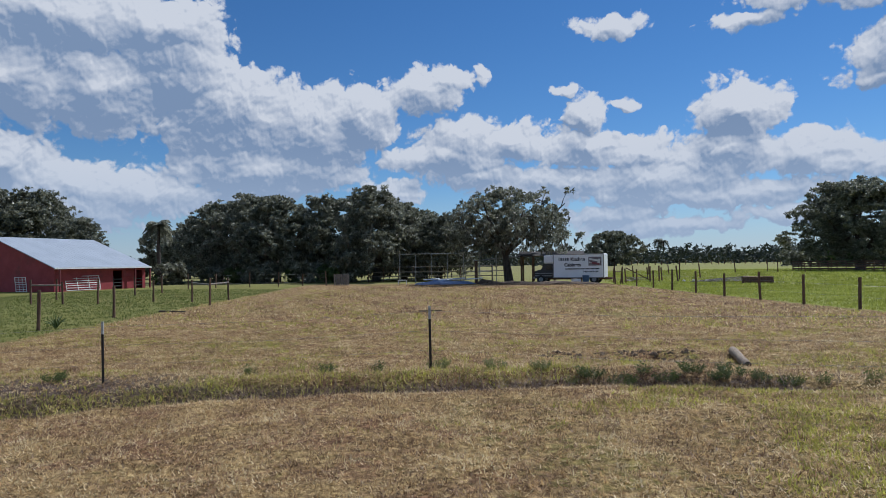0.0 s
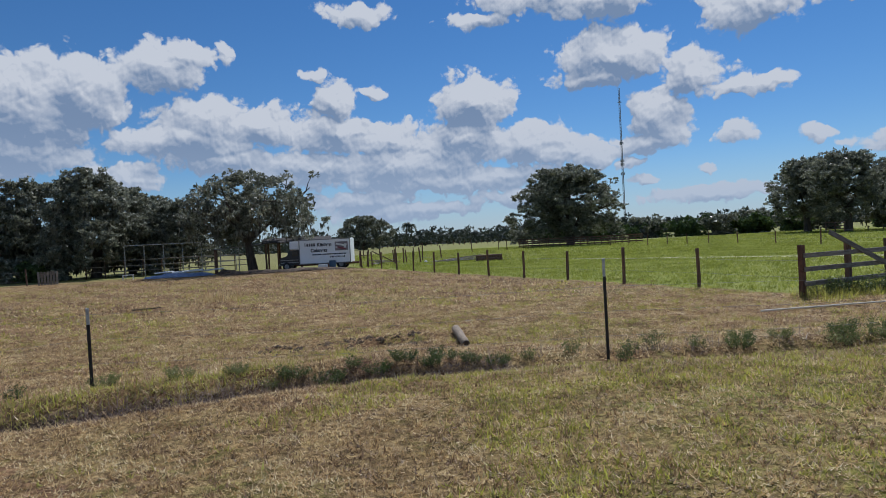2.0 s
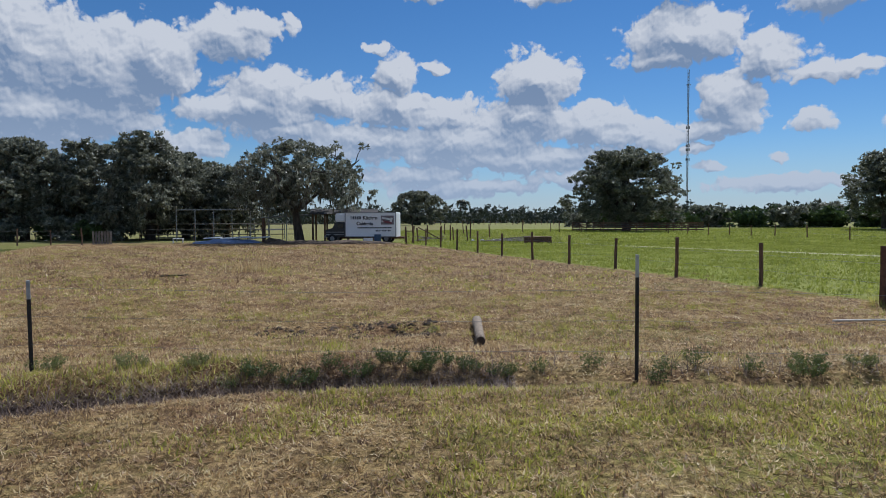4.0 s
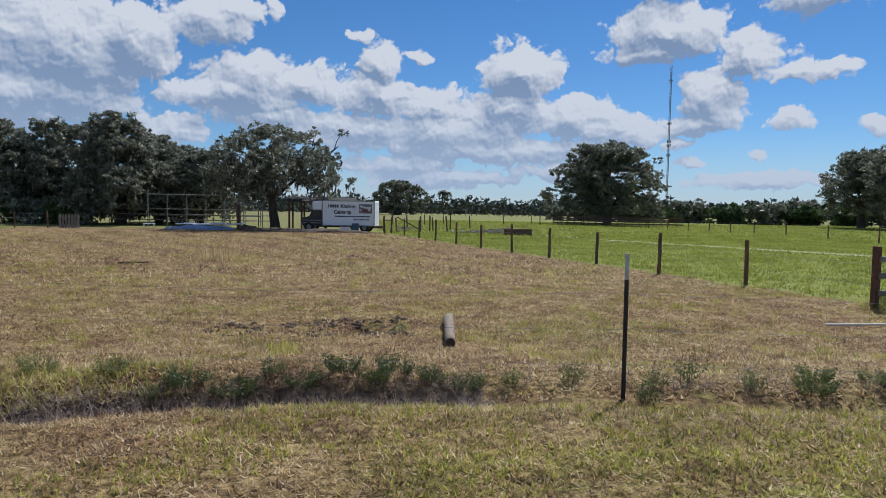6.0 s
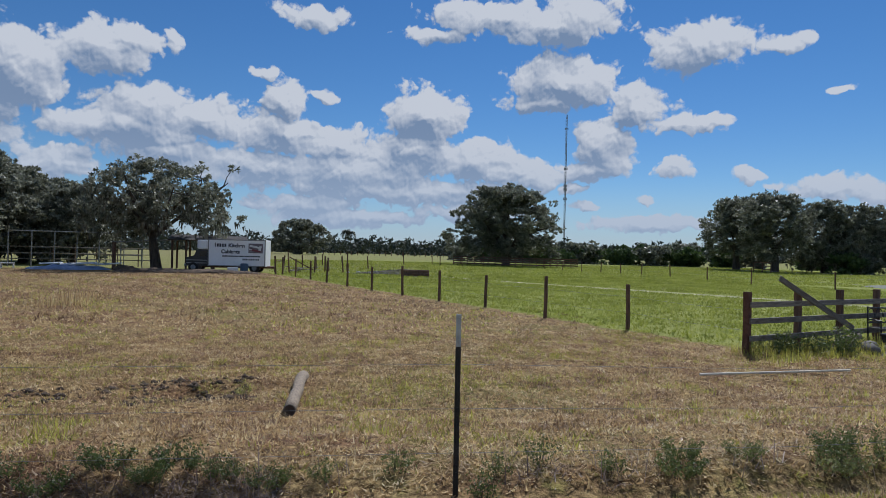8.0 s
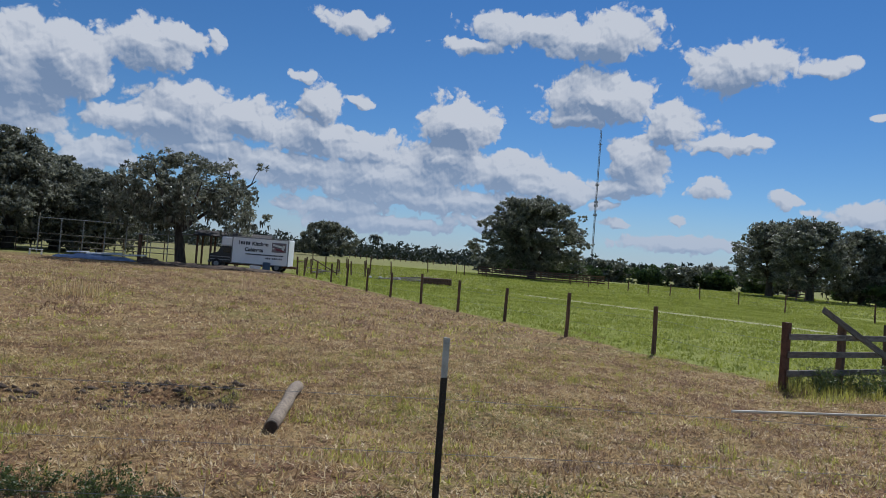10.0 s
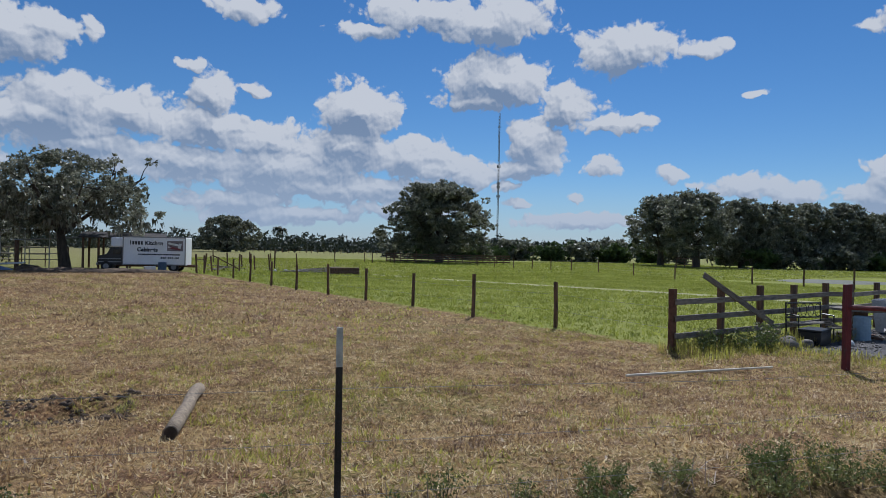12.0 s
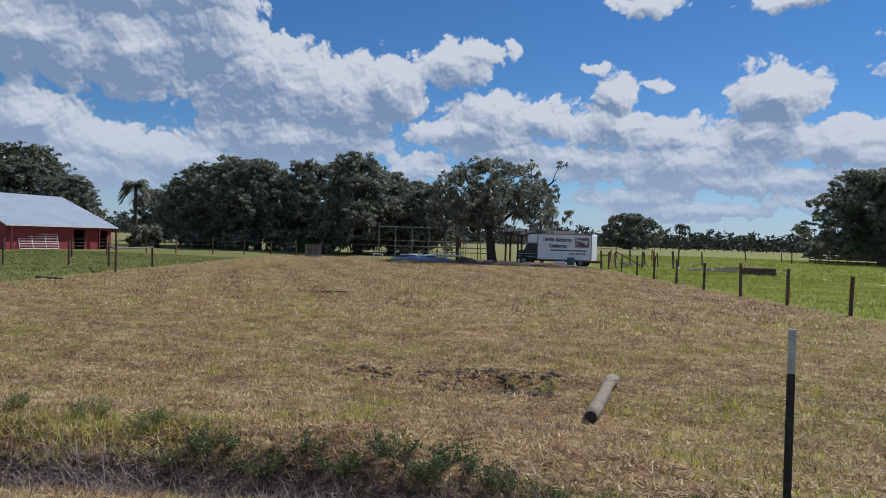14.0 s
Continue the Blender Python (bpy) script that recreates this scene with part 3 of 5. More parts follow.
def far_wood(name, label, az0, az1, dist, h, count, leaf, seed):
    """A distant belt of woodland, too far to tell its trees apart."""
    rng = np.random.default_rng(seed)
    n = int((az1 - az0) * 9)
    a = np.radians(az0 + (az1 - az0) * rng.random(n))
    d = dist * (1 + 0.12 * rng.normal(size=n))
    hh = h * (0.55 + 0.6 * rng.random(n))
    c = np.stack([np.sin(a) * d, np.cos(a) * d, hh * 0.42], axis=1)
    c = np.concatenate([c, c + rng.normal(0, 3, c.shape) * np.array([1, 1, 0.3]) * 0.8 - np.array([0, 0, 1.5])])
    me = leaf_mesh(name, c, np.concatenate([hh, hh * 0.6]) * 0.62, count, leaf, rng)
    return tagged(part_mesh(name, me, far_leaf), label, "woodland", kind="stuff")


far_wood("tree_line", "distant belt of dark trees along the horizon", -60, 30, 430, 9.5, 70000, 1.5, 51)
far_wood("tree_line", "distant belt of dark trees beyond the pasture", 26, 85, 480, 9.5, 50000, 1.7, 52)


def palm(height, fronds, label):
    root = thing("palm_tree", (0, 0, 0), 0, label, "palm tree", "palms")
    bm = bmesh.new()
    limb(bm, [Vector((0, 0, -0.2)), Vector((0.1, 0, height * 0.35)), Vector((0.0, 0.1, height * 0.7)), Vector((0.05, 0.05, height))], 0.26, 0.15, 9)
    part("trunk", bm, bark, root, smooth_faces=True)
    rng = np.random.default_rng(7)
    vs = []
    for i in range(fronds):
        ang, lift = i * 2.4, rng.uniform(-1.3, 1.9)
        out = np.array([math.cos(ang), math.sin(ang), 0])
        side = np.array([-math.sin(ang), math.cos(ang), 0])
        for k in range(26):
            t = k / 25
            p = np.array([0.05, 0.05, height]) + out * (1.75 - 0.35 * abs(lift)) * t + np.array([0, 0, lift * 0.95 * t - 1.1 * t * t])
            for sgn in (-1, 1):
                tip = p + side * sgn * 0.5 * math.sin(math.pi * (0.12 + 0.85 * t)) + np.array([0, 0, -0.25 * t - 0.1]) + out * 0.35
                vs += [p, p + out * 0.05, tip, tip - out * 0.04]
    me = fast_mesh("fronds", np.array(vs), np.arange(len(vs)).reshape(-1, 4))
    part_mesh("frond_crown", me, oak_leaf, root)
    return root


palm_tree = plant(palm(7.2, 70, "cabbage palm with drooping fronds beside the barn"), -46.5, 72, copy=False)
for x, y, s in ((-12, 420, 1.9), (-8, 425, 2.0), (52, 430, 1.9), (70, 432, 2.0), (73, 429, 1.9)):
    plant(palm_tree, x, y, s, turn())


# ---- wooden fence between the field and the pasture ----
FENCE = [(13.81, 21.19), (12.78, 24.31), (12.14, 28.03), (11.3, 31.2), (10.5, 34.4), (9.69, 37.64), (9.06, 41.5), (8.4, 45.4),
         (7.8, 49.2), (7.1, 52.8), (6.4, 56.2), (5.95, 59.0)]


def wood_post(h, r, name="fence_post", mat=None, square=False):
    bm = bmesh.new()
    rod(bm, (0, 0, -0.25), (0, 0, h), r * (1.4 if square else 1.05), r * (1.4 if square else 0.95), 4 if square else 9)
    bmesh.ops.subdivide_edges(bm, edges=[e for e in bm.edges if abs(e.verts[0].co.z - e.verts[1].co.z) > 0.5], cuts=4)
    rough_up(bm, r * 0.2, 5.0, h)
    return part(name, bm, mat or post_wood)


def post_row(points, heights, r, label, group, lean=2.0, mat=None):
    """Posts of a fence, each a thing; a few shapes are shared out."""
    first = []
    for i, (x, y) in enumerate(points):
        m = pose(x, y, ground_z(x, y), rnd.uniform(-lean, lean), rnd.uniform(-lean, lean), turn())
        if i < len(heights):
            first.append(tagged(wood_post(heights[i], r, mat=mat), label, "fence post", group))
            first[i].matrix_basis = m
        else:
            copy_thing(first[i % len(heights)], m)


def wire_run(points, heights, r, label, sag=0.02):
    """Strands of fence wire strung from post to post."""
    bm = bmesh.new()
    for h in heights:
        for (x0, y0), (x1, y1) in zip(points, points[1:]):
            a, b = Vector((x0, y0, ground_z(x0, y0) + h)), Vector((x1, y1, ground_z(x1, y1) + h))
            mid = (a + b) / 2 - Vector((0, 0, sag))
            rod(bm, a, mid, r, r, 4, False), rod(bm, mid, b, r, r, 4, False)
    return tagged(part("fence_wire", bm, steel), label, "fence wire")


post_row(FENCE, (1.30, 1.36, 1.25), 0.06, "weathered round wooden fence post at the field edge", "field fence posts")
wire_run([(13.92, 16.86)] + FENCE, (0.5, 0.95), 0.003, "thin grey wire strung along the wooden field posts")
FAR_POSTS = [(31.4, 99.7), (35.6, 99.7), (41.9, 92), (45.0, 88.5), (45.4, 84), (45.8, 79.5), (46.2, 75.5), (46.4, 71.5), (46.4, 67.3), (46.2, 62), (46.0, 56.2),
             (45.2, 49.8), (45.0, 41.5), (45.0, 37.2), (45.6, 34.0), (46.3, 30.4), (46.4, 26.3), (46.6, 21.5)]
post_row(FAR_POSTS, (1.35, 1.28, 1.42), 0.06, "dark wooden post of the far pasture fence", "pasture fence posts")
wire_run(FAR_POSTS, (0.5, 0.9, 1.2), 0.004, "thin wire along the far pasture fence")
post_row([(28 + i * 2.1, 262 - i * 0.8 + rnd.uniform(-1, 1)) for i in range(46)], (1.5, 1.35, 1.6), 0.12, "small dark post of a distant pasture fence", "distant fence posts")
post_row([(9.3, 92), (13.5, 90), (16.6, 93), (25.5, 94), (30.6, 93), (34, 93), (38, 95), (9.5, 74), (10.6, 71), (13.4, 69), (16.5, 74)], (1.9, 1.5, 1.3), 0.07,
         "rough dark post standing in the back pasture", "back pasture posts", 5.0)

# ---- wire fence along the ditch ----
TPOSTS = [(-6.6, 10.4, 0.78, 0.2), (-1.40, 10.95, 0.78, 0.2), (4.71, 9.61, 1.02, 0.22), (10.3, 9.25, 1.02, 0.24)]


tip_paint = surface("tip_paint", (0.30, 0.30, 0.28), (0.55, 0.55, 0.52), 12, 0.6, 0.2, stain=(0.2, 0.17, 0.14))


def t_post(h, tip):
    root = thing("t_post", (0, 0, 0), 0, "black steel fence post with a white-painted tip at the ditch", "fence post", "ditch fence posts")
    bm = bmesh.new()
    box(bm, (0, 0, (h - 0.35) / 2), (0.038, 0.006, h + 0.35))
    box(bm, (0, 0.016, (h - 0.35) / 2), (0.006, 0.03, h + 0.35))
    for k in range(int(h / 0.055)):
        box(bm, (0, -0.006, 0.05 + k * 0.055), (0.012, 0.008, 0.02))
    part("shaft", bm, black_post, root)
    bm = bmesh.new()
    box(bm, (0, 0, h + tip / 2), (0.038, 0.006, tip), bevel=0.002)
    box(bm, (0, 0.016, h + tip / 2), (0.006, 0.03, tip))
    part("tip", bm, tip_paint, root, "white-painted tip")
    return root


for x, y, h, tip in TPOSTS:
    p = t_post(h, tip)
    p.matrix_basis = pose(x, y, ground_z(x, y), 0.3, -0.4, rnd.uniform(-25, 25))
wire_run([(-13, 9.4)] + [(x, y) for x, y, _, _ in TPOSTS] + [(16, 9.0)], (0.3, 0.6, 0.9), 0.0014, "thin barbed wire strung along the ditch fence", 0.04)

# ---- paddock fence and barn ----
PADDOCK = [(-16.2, 19.8), (-17.1, 24.7), (-28.9, 33.4), (-30.6, 37.3), (-27, 33.6), (-24.7, 33.5), (-29.1, 43), (-22.6, 35.5), (-29.2, 46.4), (-31.6, 54),
           (-20, 35.3), (-17.2, 32.3), (-18.6, 36.9), (-29.5, 55), (-27, 56.6), (-24.8, 58), (-23, 59.5), (-21, 60.5)]
post_row(PADDOCK, (1.36, 1.28, 1.42), 0.055, "dark wooden post of the paddock fence", "paddock fence posts")
for a, b in (((-20, 35.3), (-17.2, 32.3)), ((-17.2, 32.3), (-18.6, 36.9)), ((-28.9, 33.4), (-27, 33.6))):
    bm = bmesh.new()
    rod(bm, (*a, ground_z(*a) + 1.1), (*b, ground_z(*b) + 1.08), 0.045, 0.045, 8)
    tagged(part("brace_rail", bm, grey_wood), "grey pole rail bracing the paddock corner posts", "fence rail", "paddock rails")
wire_run([(-29.5, 55), (-27, 56.6), (-24.8, 58), (-23, 59.5), (-21, 60.5)], (0.4, 0.8, 1.15), 0.004, "thin wire along the paddock fence")


def barn():
    c0, c1 = Vector((-42.5, 50.9)), Vector((-40.6, 60.9))
    u = (c1 - c0).normalized()
    length, deep, eave, ridge = (c1 - c0).length, 15.0, 2.2, 5.0
    root = thing("barn", (c0.x, c0.y, ground_z(c0.x, c0.y)), math.degrees(math.atan2(u.y, u.x)), "red horse barn with a pale metal gable roof", "barn")
    # local x along the front wall, y towards the back (left of x)
    holes = [(6.2, 7.3, 0.0, 1.8), (8.7, 9.8, 0.0, 1.8)]
    bm = bmesh.new()
    x = 0.0
    for a, b, lo, hi in holes:
        box(bm, ((x + a) / 2, 0.07, eave / 2 - 0.05), (a - x, 0.14, eave + 0.1))
        box(bm, ((a + b) / 2, 0.07, (hi + eave) / 2), (b - a, 0.14, eave - hi))
        x = b
    box(bm, ((x + length) / 2, 0.07, eave / 2 - 0.05), (length - x, 0.14, eave + 0.1))
    part("front_wall", bm, red_wall, root)
    for k, nm in ((0.07, "gable_wall"), (length - 0.07, "gable_wall")):
        bm = bmesh.new()
        prof = [(0.15, -0.1), (deep - 0.15, -0.1), (deep - 0.15, eave), (deep / 2, ridge - 0.12), (0.15, eave)]
        vs = [[bm.verts.new((k + s * 0.07, y, z)) for y, z in prof] for s in (-1, 1)]
        bm.faces.new(vs[0]), bm.faces.new(vs[1][::-1])
        for i in range(5):
            bm.faces.new((vs[0][i], vs[0][i - 1], vs[1][i - 1], vs[1][i]))
        bmesh.ops.recalc_face_normals(bm, faces=bm.faces)
        part(nm, bm, red_wall, root)
    bm = bmesh.new()
    box(bm, (length / 2, deep - 0.07, eave / 2 - 0.05), (length, 0.14, eave + 0.1))
    part("back_wall", bm, red_wall, root)
    run = math.hypot(deep / 2 + 0.5, (ridge - eave) * (deep / 2 + 0.5) / (deep / 2))
    slope = math.degrees(math.atan2(ridge - eave, deep / 2))
    for sgn in (-1, 1):
        bm = bmesh.new()
        mid_y = deep / 2 + sgn * (deep / 2 + 0.5) / 2
        mid_z = ridge - (ridge - eave) * ((deep / 2 + 0.5) / 2) / (deep / 2) + 0.06
        box(bm, (length / 2, mid_y, mid_z), (length + 0.7, run, 0.06), rx=-sgn * slope)
        roof = part("roof", bm, roof_metal, root, "pale ribbed metal roof")
        for k in range(26):
            bm = bmesh.new()
            box(bm, (-0.32 + k * (length + 0.64) / 25, mid_y, mid_z + 0.033), (0.05, run, 0.012), rx=-sgn * slope)
            part("rib", bm, roof_metal, roof)
    bm = bmesh.new()
    box(bm, (length / 2, -0.5, eave - 0.12), (length + 0.7, 0.03, 0.14))
    part("fascia", bm, white_paint, root)
    for a, b, lo, hi in holes:
        bm = bmesh.new()
        for z in (0.3, 0.62, 0.95):
            box(bm, ((a + b) / 2, 0.02, z), (b - a, 0.03, 0.12), bevel=0.005)
        box(bm, (a + 0.04, 0.0, 0.6), (0.07, 0.03, 1.1)), box(bm, (b - 0.04, 0.0, 0.6), (0.07, 0.03, 1.1))
        part("stall_gate", bm, black_post, root, "dark barred stall gate")
    bm = bmesh.new()
    box(bm, (8.0, -0.04, 1.45), (1.3, 0.05, 0.6), bevel=0.01)
    part("shutter", bm, red_wall, root)
    for k in (0.2, 8.5, length + 0.2):
        bm = bmesh.new()
        box(bm, (k, -0.42, eave / 2 - 0.1), (0.12, 0.12, eave))
        part("porch_post", bm, red_paint, root)
    return root


barn()


def pipe_gate(length, h, bars, material, label):
    root = thing("gate", (0, 0, 0), 0, label, "gate", "barn gates")
    bm = bmesh.new()
    for z in (0.05, h):
        rod(bm, (0, 0, z), (length, 0, z), 0.03, n=7)
    for x in (0, length):
        rod(bm, (x, 0, 0.05), (x, 0, h), 0.03, n=7)
    part("gate_frame", bm, material, root)
    for i in range(1, bars):
        bm = bmesh.new()
        rod(bm, (0, 0, 0.05 + (h - 0.05) * i / bars), (length, 0, 0.05 + (h - 0.05) * i / bars), 0.028, n=6)
        part("bar", bm, material, root)
    for k in (0.33, 0.67):
        bm = bmesh.new()
        box(bm, (length * k, -0.02, h / 2), (0.05, 0.02, h))
        part("upright", bm, material, root)
    return root


g1 = pipe_gate(3.4, 1.35, 6, white_paint, "white tube gate leaning on the barn wall")
g1.matrix_basis = pose(-42.1, 51.9, 0.05, -14, 0, 76)
g2 = pipe_gate(1.5, 1.3, 6, white_paint, "small white tube gate standing by the barn corner")
g2.matrix_basis = pose(-44.6, 50.2, 0.05, -6, 0, 165)


# ---- the box truck and the yard round it ----
def lettering(text, size, material, parent, m, name="lettering", label=""):
    """Raised flat letters in the built-in font, turned into a mesh."""
    cu = bpy.data.curves.new(name, "FONT")
    cu.body, cu.size, cu.extrude, cu.offset = text, size, 0.004, size * 0.035
    tmp = new(name, cu)
    dg = bpy.context.evaluated_depsgraph_get()
    me = bpy.data.meshes.new_from_object(tmp.evaluated_get(dg))
    bpy.data.objects.remove(tmp)
    ob = part_mesh(name, me, material, parent, label)
    ob.matrix_basis = m
    return ob


sign_ink = paint("sign_ink", (0.03, 0.035, 0.045), 0.6)
photo_grey = surface("photo_grey", (0.08, 0.06, 0.07), (0.30, 0.26, 0.27), 3, 0.5, 0)
photo_red = paint("photo_red", (0.22, 0.05, 0.06), 0.5)
blue_tarp = surface("blue_tarp", (0.12, 0.17, 0.30), (0.27, 0.34, 0.50), 2, 0.45, 0.3)
blue_plastic = paint("blue_plastic", (0.30, 0.41, 0.50), 0.5)
concrete = surface("concrete", (0.38, 0.38, 0.39), (0.58, 0.58, 0.59), 2, 0.8, 0.3, stain=(0.28, 0.27, 0.27))
stone_mat = surface("stone_mat", (0.05, 0.045, 0.042), (0.22, 0.20, 0.18), 4, 0.9, 0.6)
earth = surface("earth", (0.05, 0.035, 0.025), (0.17, 0.12, 0.08), 3, 0.95, 0.8, bump_size=0.08)


truck_white = surface("truck_white", (0.80, 0.80, 0.80), (0.88, 0.88, 0.88), 1.2, 0.45, 0.05)


def box_truck():
    # local x runs from the tail to the cab, y away from the road
    dx, dy = 1.16 - 5.34, 60.4 - 59.4
    root = thing("box_truck", (5.2, 59.4, ground_z(5.3, 59.4)), math.degrees(math.atan2(dy, dx)), "white box truck with a painted side sign and dark cab", "truck")
    L, W, z0, z1 = 4.6, 2.1, 0.5, 2.68
    bm = bmesh.new()
    box(bm, (L / 2, -W / 2, (z0 + z1) / 2), (L, W, z1 - z0), bevel=0.05)
    part("box_body", bm, truck_white, root)
    bm = bmesh.new()
    box(bm, (L + 0.42, -W / 2, 2.22), (0.9, W - 0.02, 0.76), bevel=0.1)
    part("cab_overhang", bm, truck_white, root)
    for z in (z0 + 0.04, z1 - 0.03):
        bm = bmesh.new()
        box(bm, (L / 2, 0.012, z), (L, 0.03, 0.08), bevel=0.008)
        part("trim_rail", bm, steel, root)
    for x in (0.05, L - 0.05):
        bm = bmesh.new()
        box(bm, (x, 0.012, (z0 + z1) / 2), (0.07, 0.03, z1 - z0), bevel=0.008)
        part("corner_post", bm, steel, root)
    # cab with glass
    bm = bmesh.new()
    prof = [(L + 0.02, 0.5), (L + 1.75, 0.5), (L + 1.8, 1.15), (L + 1.15, 1.3), (L + 0.9, 1.82), (L + 0.02, 1.85)]
    vs = [[bm.verts.new((x, y, z)) for x, z in prof] for y in (-0.12, -W + 0.12)]
    bm.faces.new(vs[0]), bm.faces.new(vs[1][::-1])
    for i in range(len(prof)):
        bm.faces.new((vs[0][i], vs[0][i - 1], vs[1][i - 1], vs[1][i]))
    bmesh.ops.recalc_face_normals(bm, faces=bm.faces)
    bmesh.ops.bevel(bm, geom=list(bm.edges), offset=0.05, segments=2, affect="EDGES")
    cab = part("cab", bm, black_paint, root)
    bm = bmesh.new()
    box(bm, (L + 0.42, -0.11, 1.5), (0.55, 0.02, 0.42), bevel=0.008)
    part("side_window", bm, glass_dark, cab)
    for z in (0.95, 0.72):
        bm = bmesh.new()
        box(bm, (L + 0.9, -0.1, z), (1.6, 0.03, 0.07), bevel=0.008)
        part("side_stripe", bm, steel, cab, "bright metal stripe")
    bm = bmesh.new()
    box(bm, (L + 1.82, -W / 2, 0.55), (0.12, W - 0.2, 0.2), bevel=0.03)
    part("bumper", bm, steel, cab)
    bm = bmesh.new()
    box(bm, (L / 2, -W / 2, 0.45), (L + 1.2, 0.9, 0.18))
    part("chassis", bm, rust, root)
    for x in (0.9, L + 1.15):
        for y in (-0.15, -W + 0.15):
            bm = bmesh.new()
            rod(bm, (x, y - 0.12, 0.38), (x, y + 0.12, 0.38), 0.38, n=20)
            wheel = part("wheel", bm, rubber, root)
            bm = bmesh.new()
            rod(bm, (x, y - 0.13, 0.38), (x, y + 0.13, 0.38), 0.2, n=14)
            part("rim", bm, steel, wheel)
    # the sign, read from the road side; local x runs leftwards as seen
    flip = lambda x, z: Matrix.Translation((x, 0.022, z)) @ Euler((radians(90), 0, radians(180))).to_matrix().to_4x4()
    bm = bmesh.new()
    for i, w in enumerate((0.06, 0.2, 0.2, 0.2, 0.2)):
        box(bm, (4.02 - i * 0.2, 0.016, 2.2 if i else 2.22), (0.14 if i else 0.07, 0.008, 0.26 if i else 0.32), bevel=0.003)
    part("sign_word", bm, sign_ink, root, "dark painted block letters")
    lettering("Kitchen", 0.42, sign_ink, root, flip(2.98, 2.06))
    lettering("Cabinets", 0.42, sign_ink, root, flip(3.55, 1.56))
    bm = bmesh.new()
    x = 3.45
    for i in range(22):
        w = 0.05 + 0.07 * ((i * 7) % 3)
        box(bm, (x - w / 2, 0.016, 1.33), (w, 0.008, 0.1))
        x -= w + 0.025
        if x < 0.45:
            break
    part("sign_line", bm, sign_ink, root)
    bm = bmesh.new()
    for i in range(10):
        box(bm, (1.78 - i * 0.135, 0.016, 1.08), (0.09, 0.008, 0.14 if i not in (3, 7) else 0.04))
    part("sign_number", bm, sign_ink, root)
    bm = bmesh.new()
    box(bm, (0.8, 0.018, 2.0), (1.15, 0.014, 0.78))
    pic = part("sign_picture", bm, photo_grey, root, "faded kitchen photograph")
    for cx, cz, w, h, mt in ((0.85, 2.12, 0.9, 0.16, white_paint), (0.8, 1.82, 0.8, 0.16, photo_red), (0.45, 2.0, 0.2, 0.4, white_paint), (1.2, 1.9, 0.25, 0.1, white_paint)):
        bm = bmesh.new()
        box(bm, (cx, 0.03, cz), (w, 0.006, h), ry=-12)
        part("picture_shape", bm, mt, pic)
    return root


box_truck()


def drum(x, y, r, h, material, label, name="barrel"):
    root = thing(name, (x, y, ground_z(x, y)), turn(), label, name.replace("_", " "))
    bm = bmesh.new()
    rod(bm, (0, 0, -0.03), (0, 0, h), r, r * 0.97, 18)
    for k in (0.05, 0.35, 0.65, 0.97):
        rod(bm, (0, 0, h * k - 0.02), (0, 0, h * k + 0.02), r * 1.04, r * 1.04, 18)
    part("shell", bm, material, root)
    bm = bmesh.new()
    rod(bm, (0, 0, h), (0, 0, h + 0.03), r * 0.9, r * 0.86, 18)
    part("lid", bm, material, root)
    return root


drum(3.55, 58.6, 0.3, 0.75, paint("drum_blue", (0.06, 0.12, 0.20), 0.5), "dark blue drum standing in front of the truck")


def crate(x, y, s, material, label, rz=10.0, name="crate"):
    root = thing(name, (x, y, ground_z(x, y)), rz, label, name)
    bm = bmesh.new()
    box(bm, (0, 0, s[2] / 2), s, bevel=0.02)
    part("body", bm, material, root)
    bm = bmesh.new()
    box(bm, (0, 0, s[2] + 0.02), (s[0] * 1.04, s[1] * 1.04, 0.05), bevel=0.01)
    part("lid", bm, material, root)
    return root


crate(2.7, 58.4, (0.75, 0.5, 0.42), white_paint, "dirty white cooler box by the truck wheel", name="cooler")


shed_roof = surface("shed_roof", (0.035, 0.032, 0.03), (0.085, 0.075, 0.07), 1.0, 0.95, 0.1)


def shed():
    root = thing("shed", (0.5, 66.5, ground_z(0.5, 66.5) - 0.3), 0, "open pole shed with a low brown metal roof", "shed")
    for x in (-2.8, -1.7, 0.4, 2.9):
        for y in (-2.2, 2.2):
            bm = bmesh.new()
            rod(bm, (x, y, -0.1), (x, y, 2.95), 0.09, n=8)
            part("post", bm, post_wood, root)
    for sgn in (-1, 1):
        bm = bmesh.new()
        box(bm, (0.1, sgn * 1.4, 3.13), (6.4, 2.95, 0.06), rx=-sgn * 9)
        roof = part("roof", bm, shed_roof, root, "dull brown ribbed metal roof")
        for k in range(22):
            bm = bmesh.new()
            box(bm, (-3.0 + k * 0.295, sgn * 1.4, 3.175), (0.05, 2.95, 0.03), rx=-sgn * 9)
            part("rib", bm, shed_roof, roof)
    bm = bmesh.new()
    rod(bm, (-7.5, -2.0, 2.55), (-1.5, -2.0, 2.98), 0.06, n=8)
    part("beam", bm, steel, root)
    bm = bmesh.new()
    rod(bm, (-7.3, -2.0, -0.1), (-7.3, -2.0, 2.56), 0.16, n=9)
    part("corner_post", bm, post_wood, root)
    return root


shed()


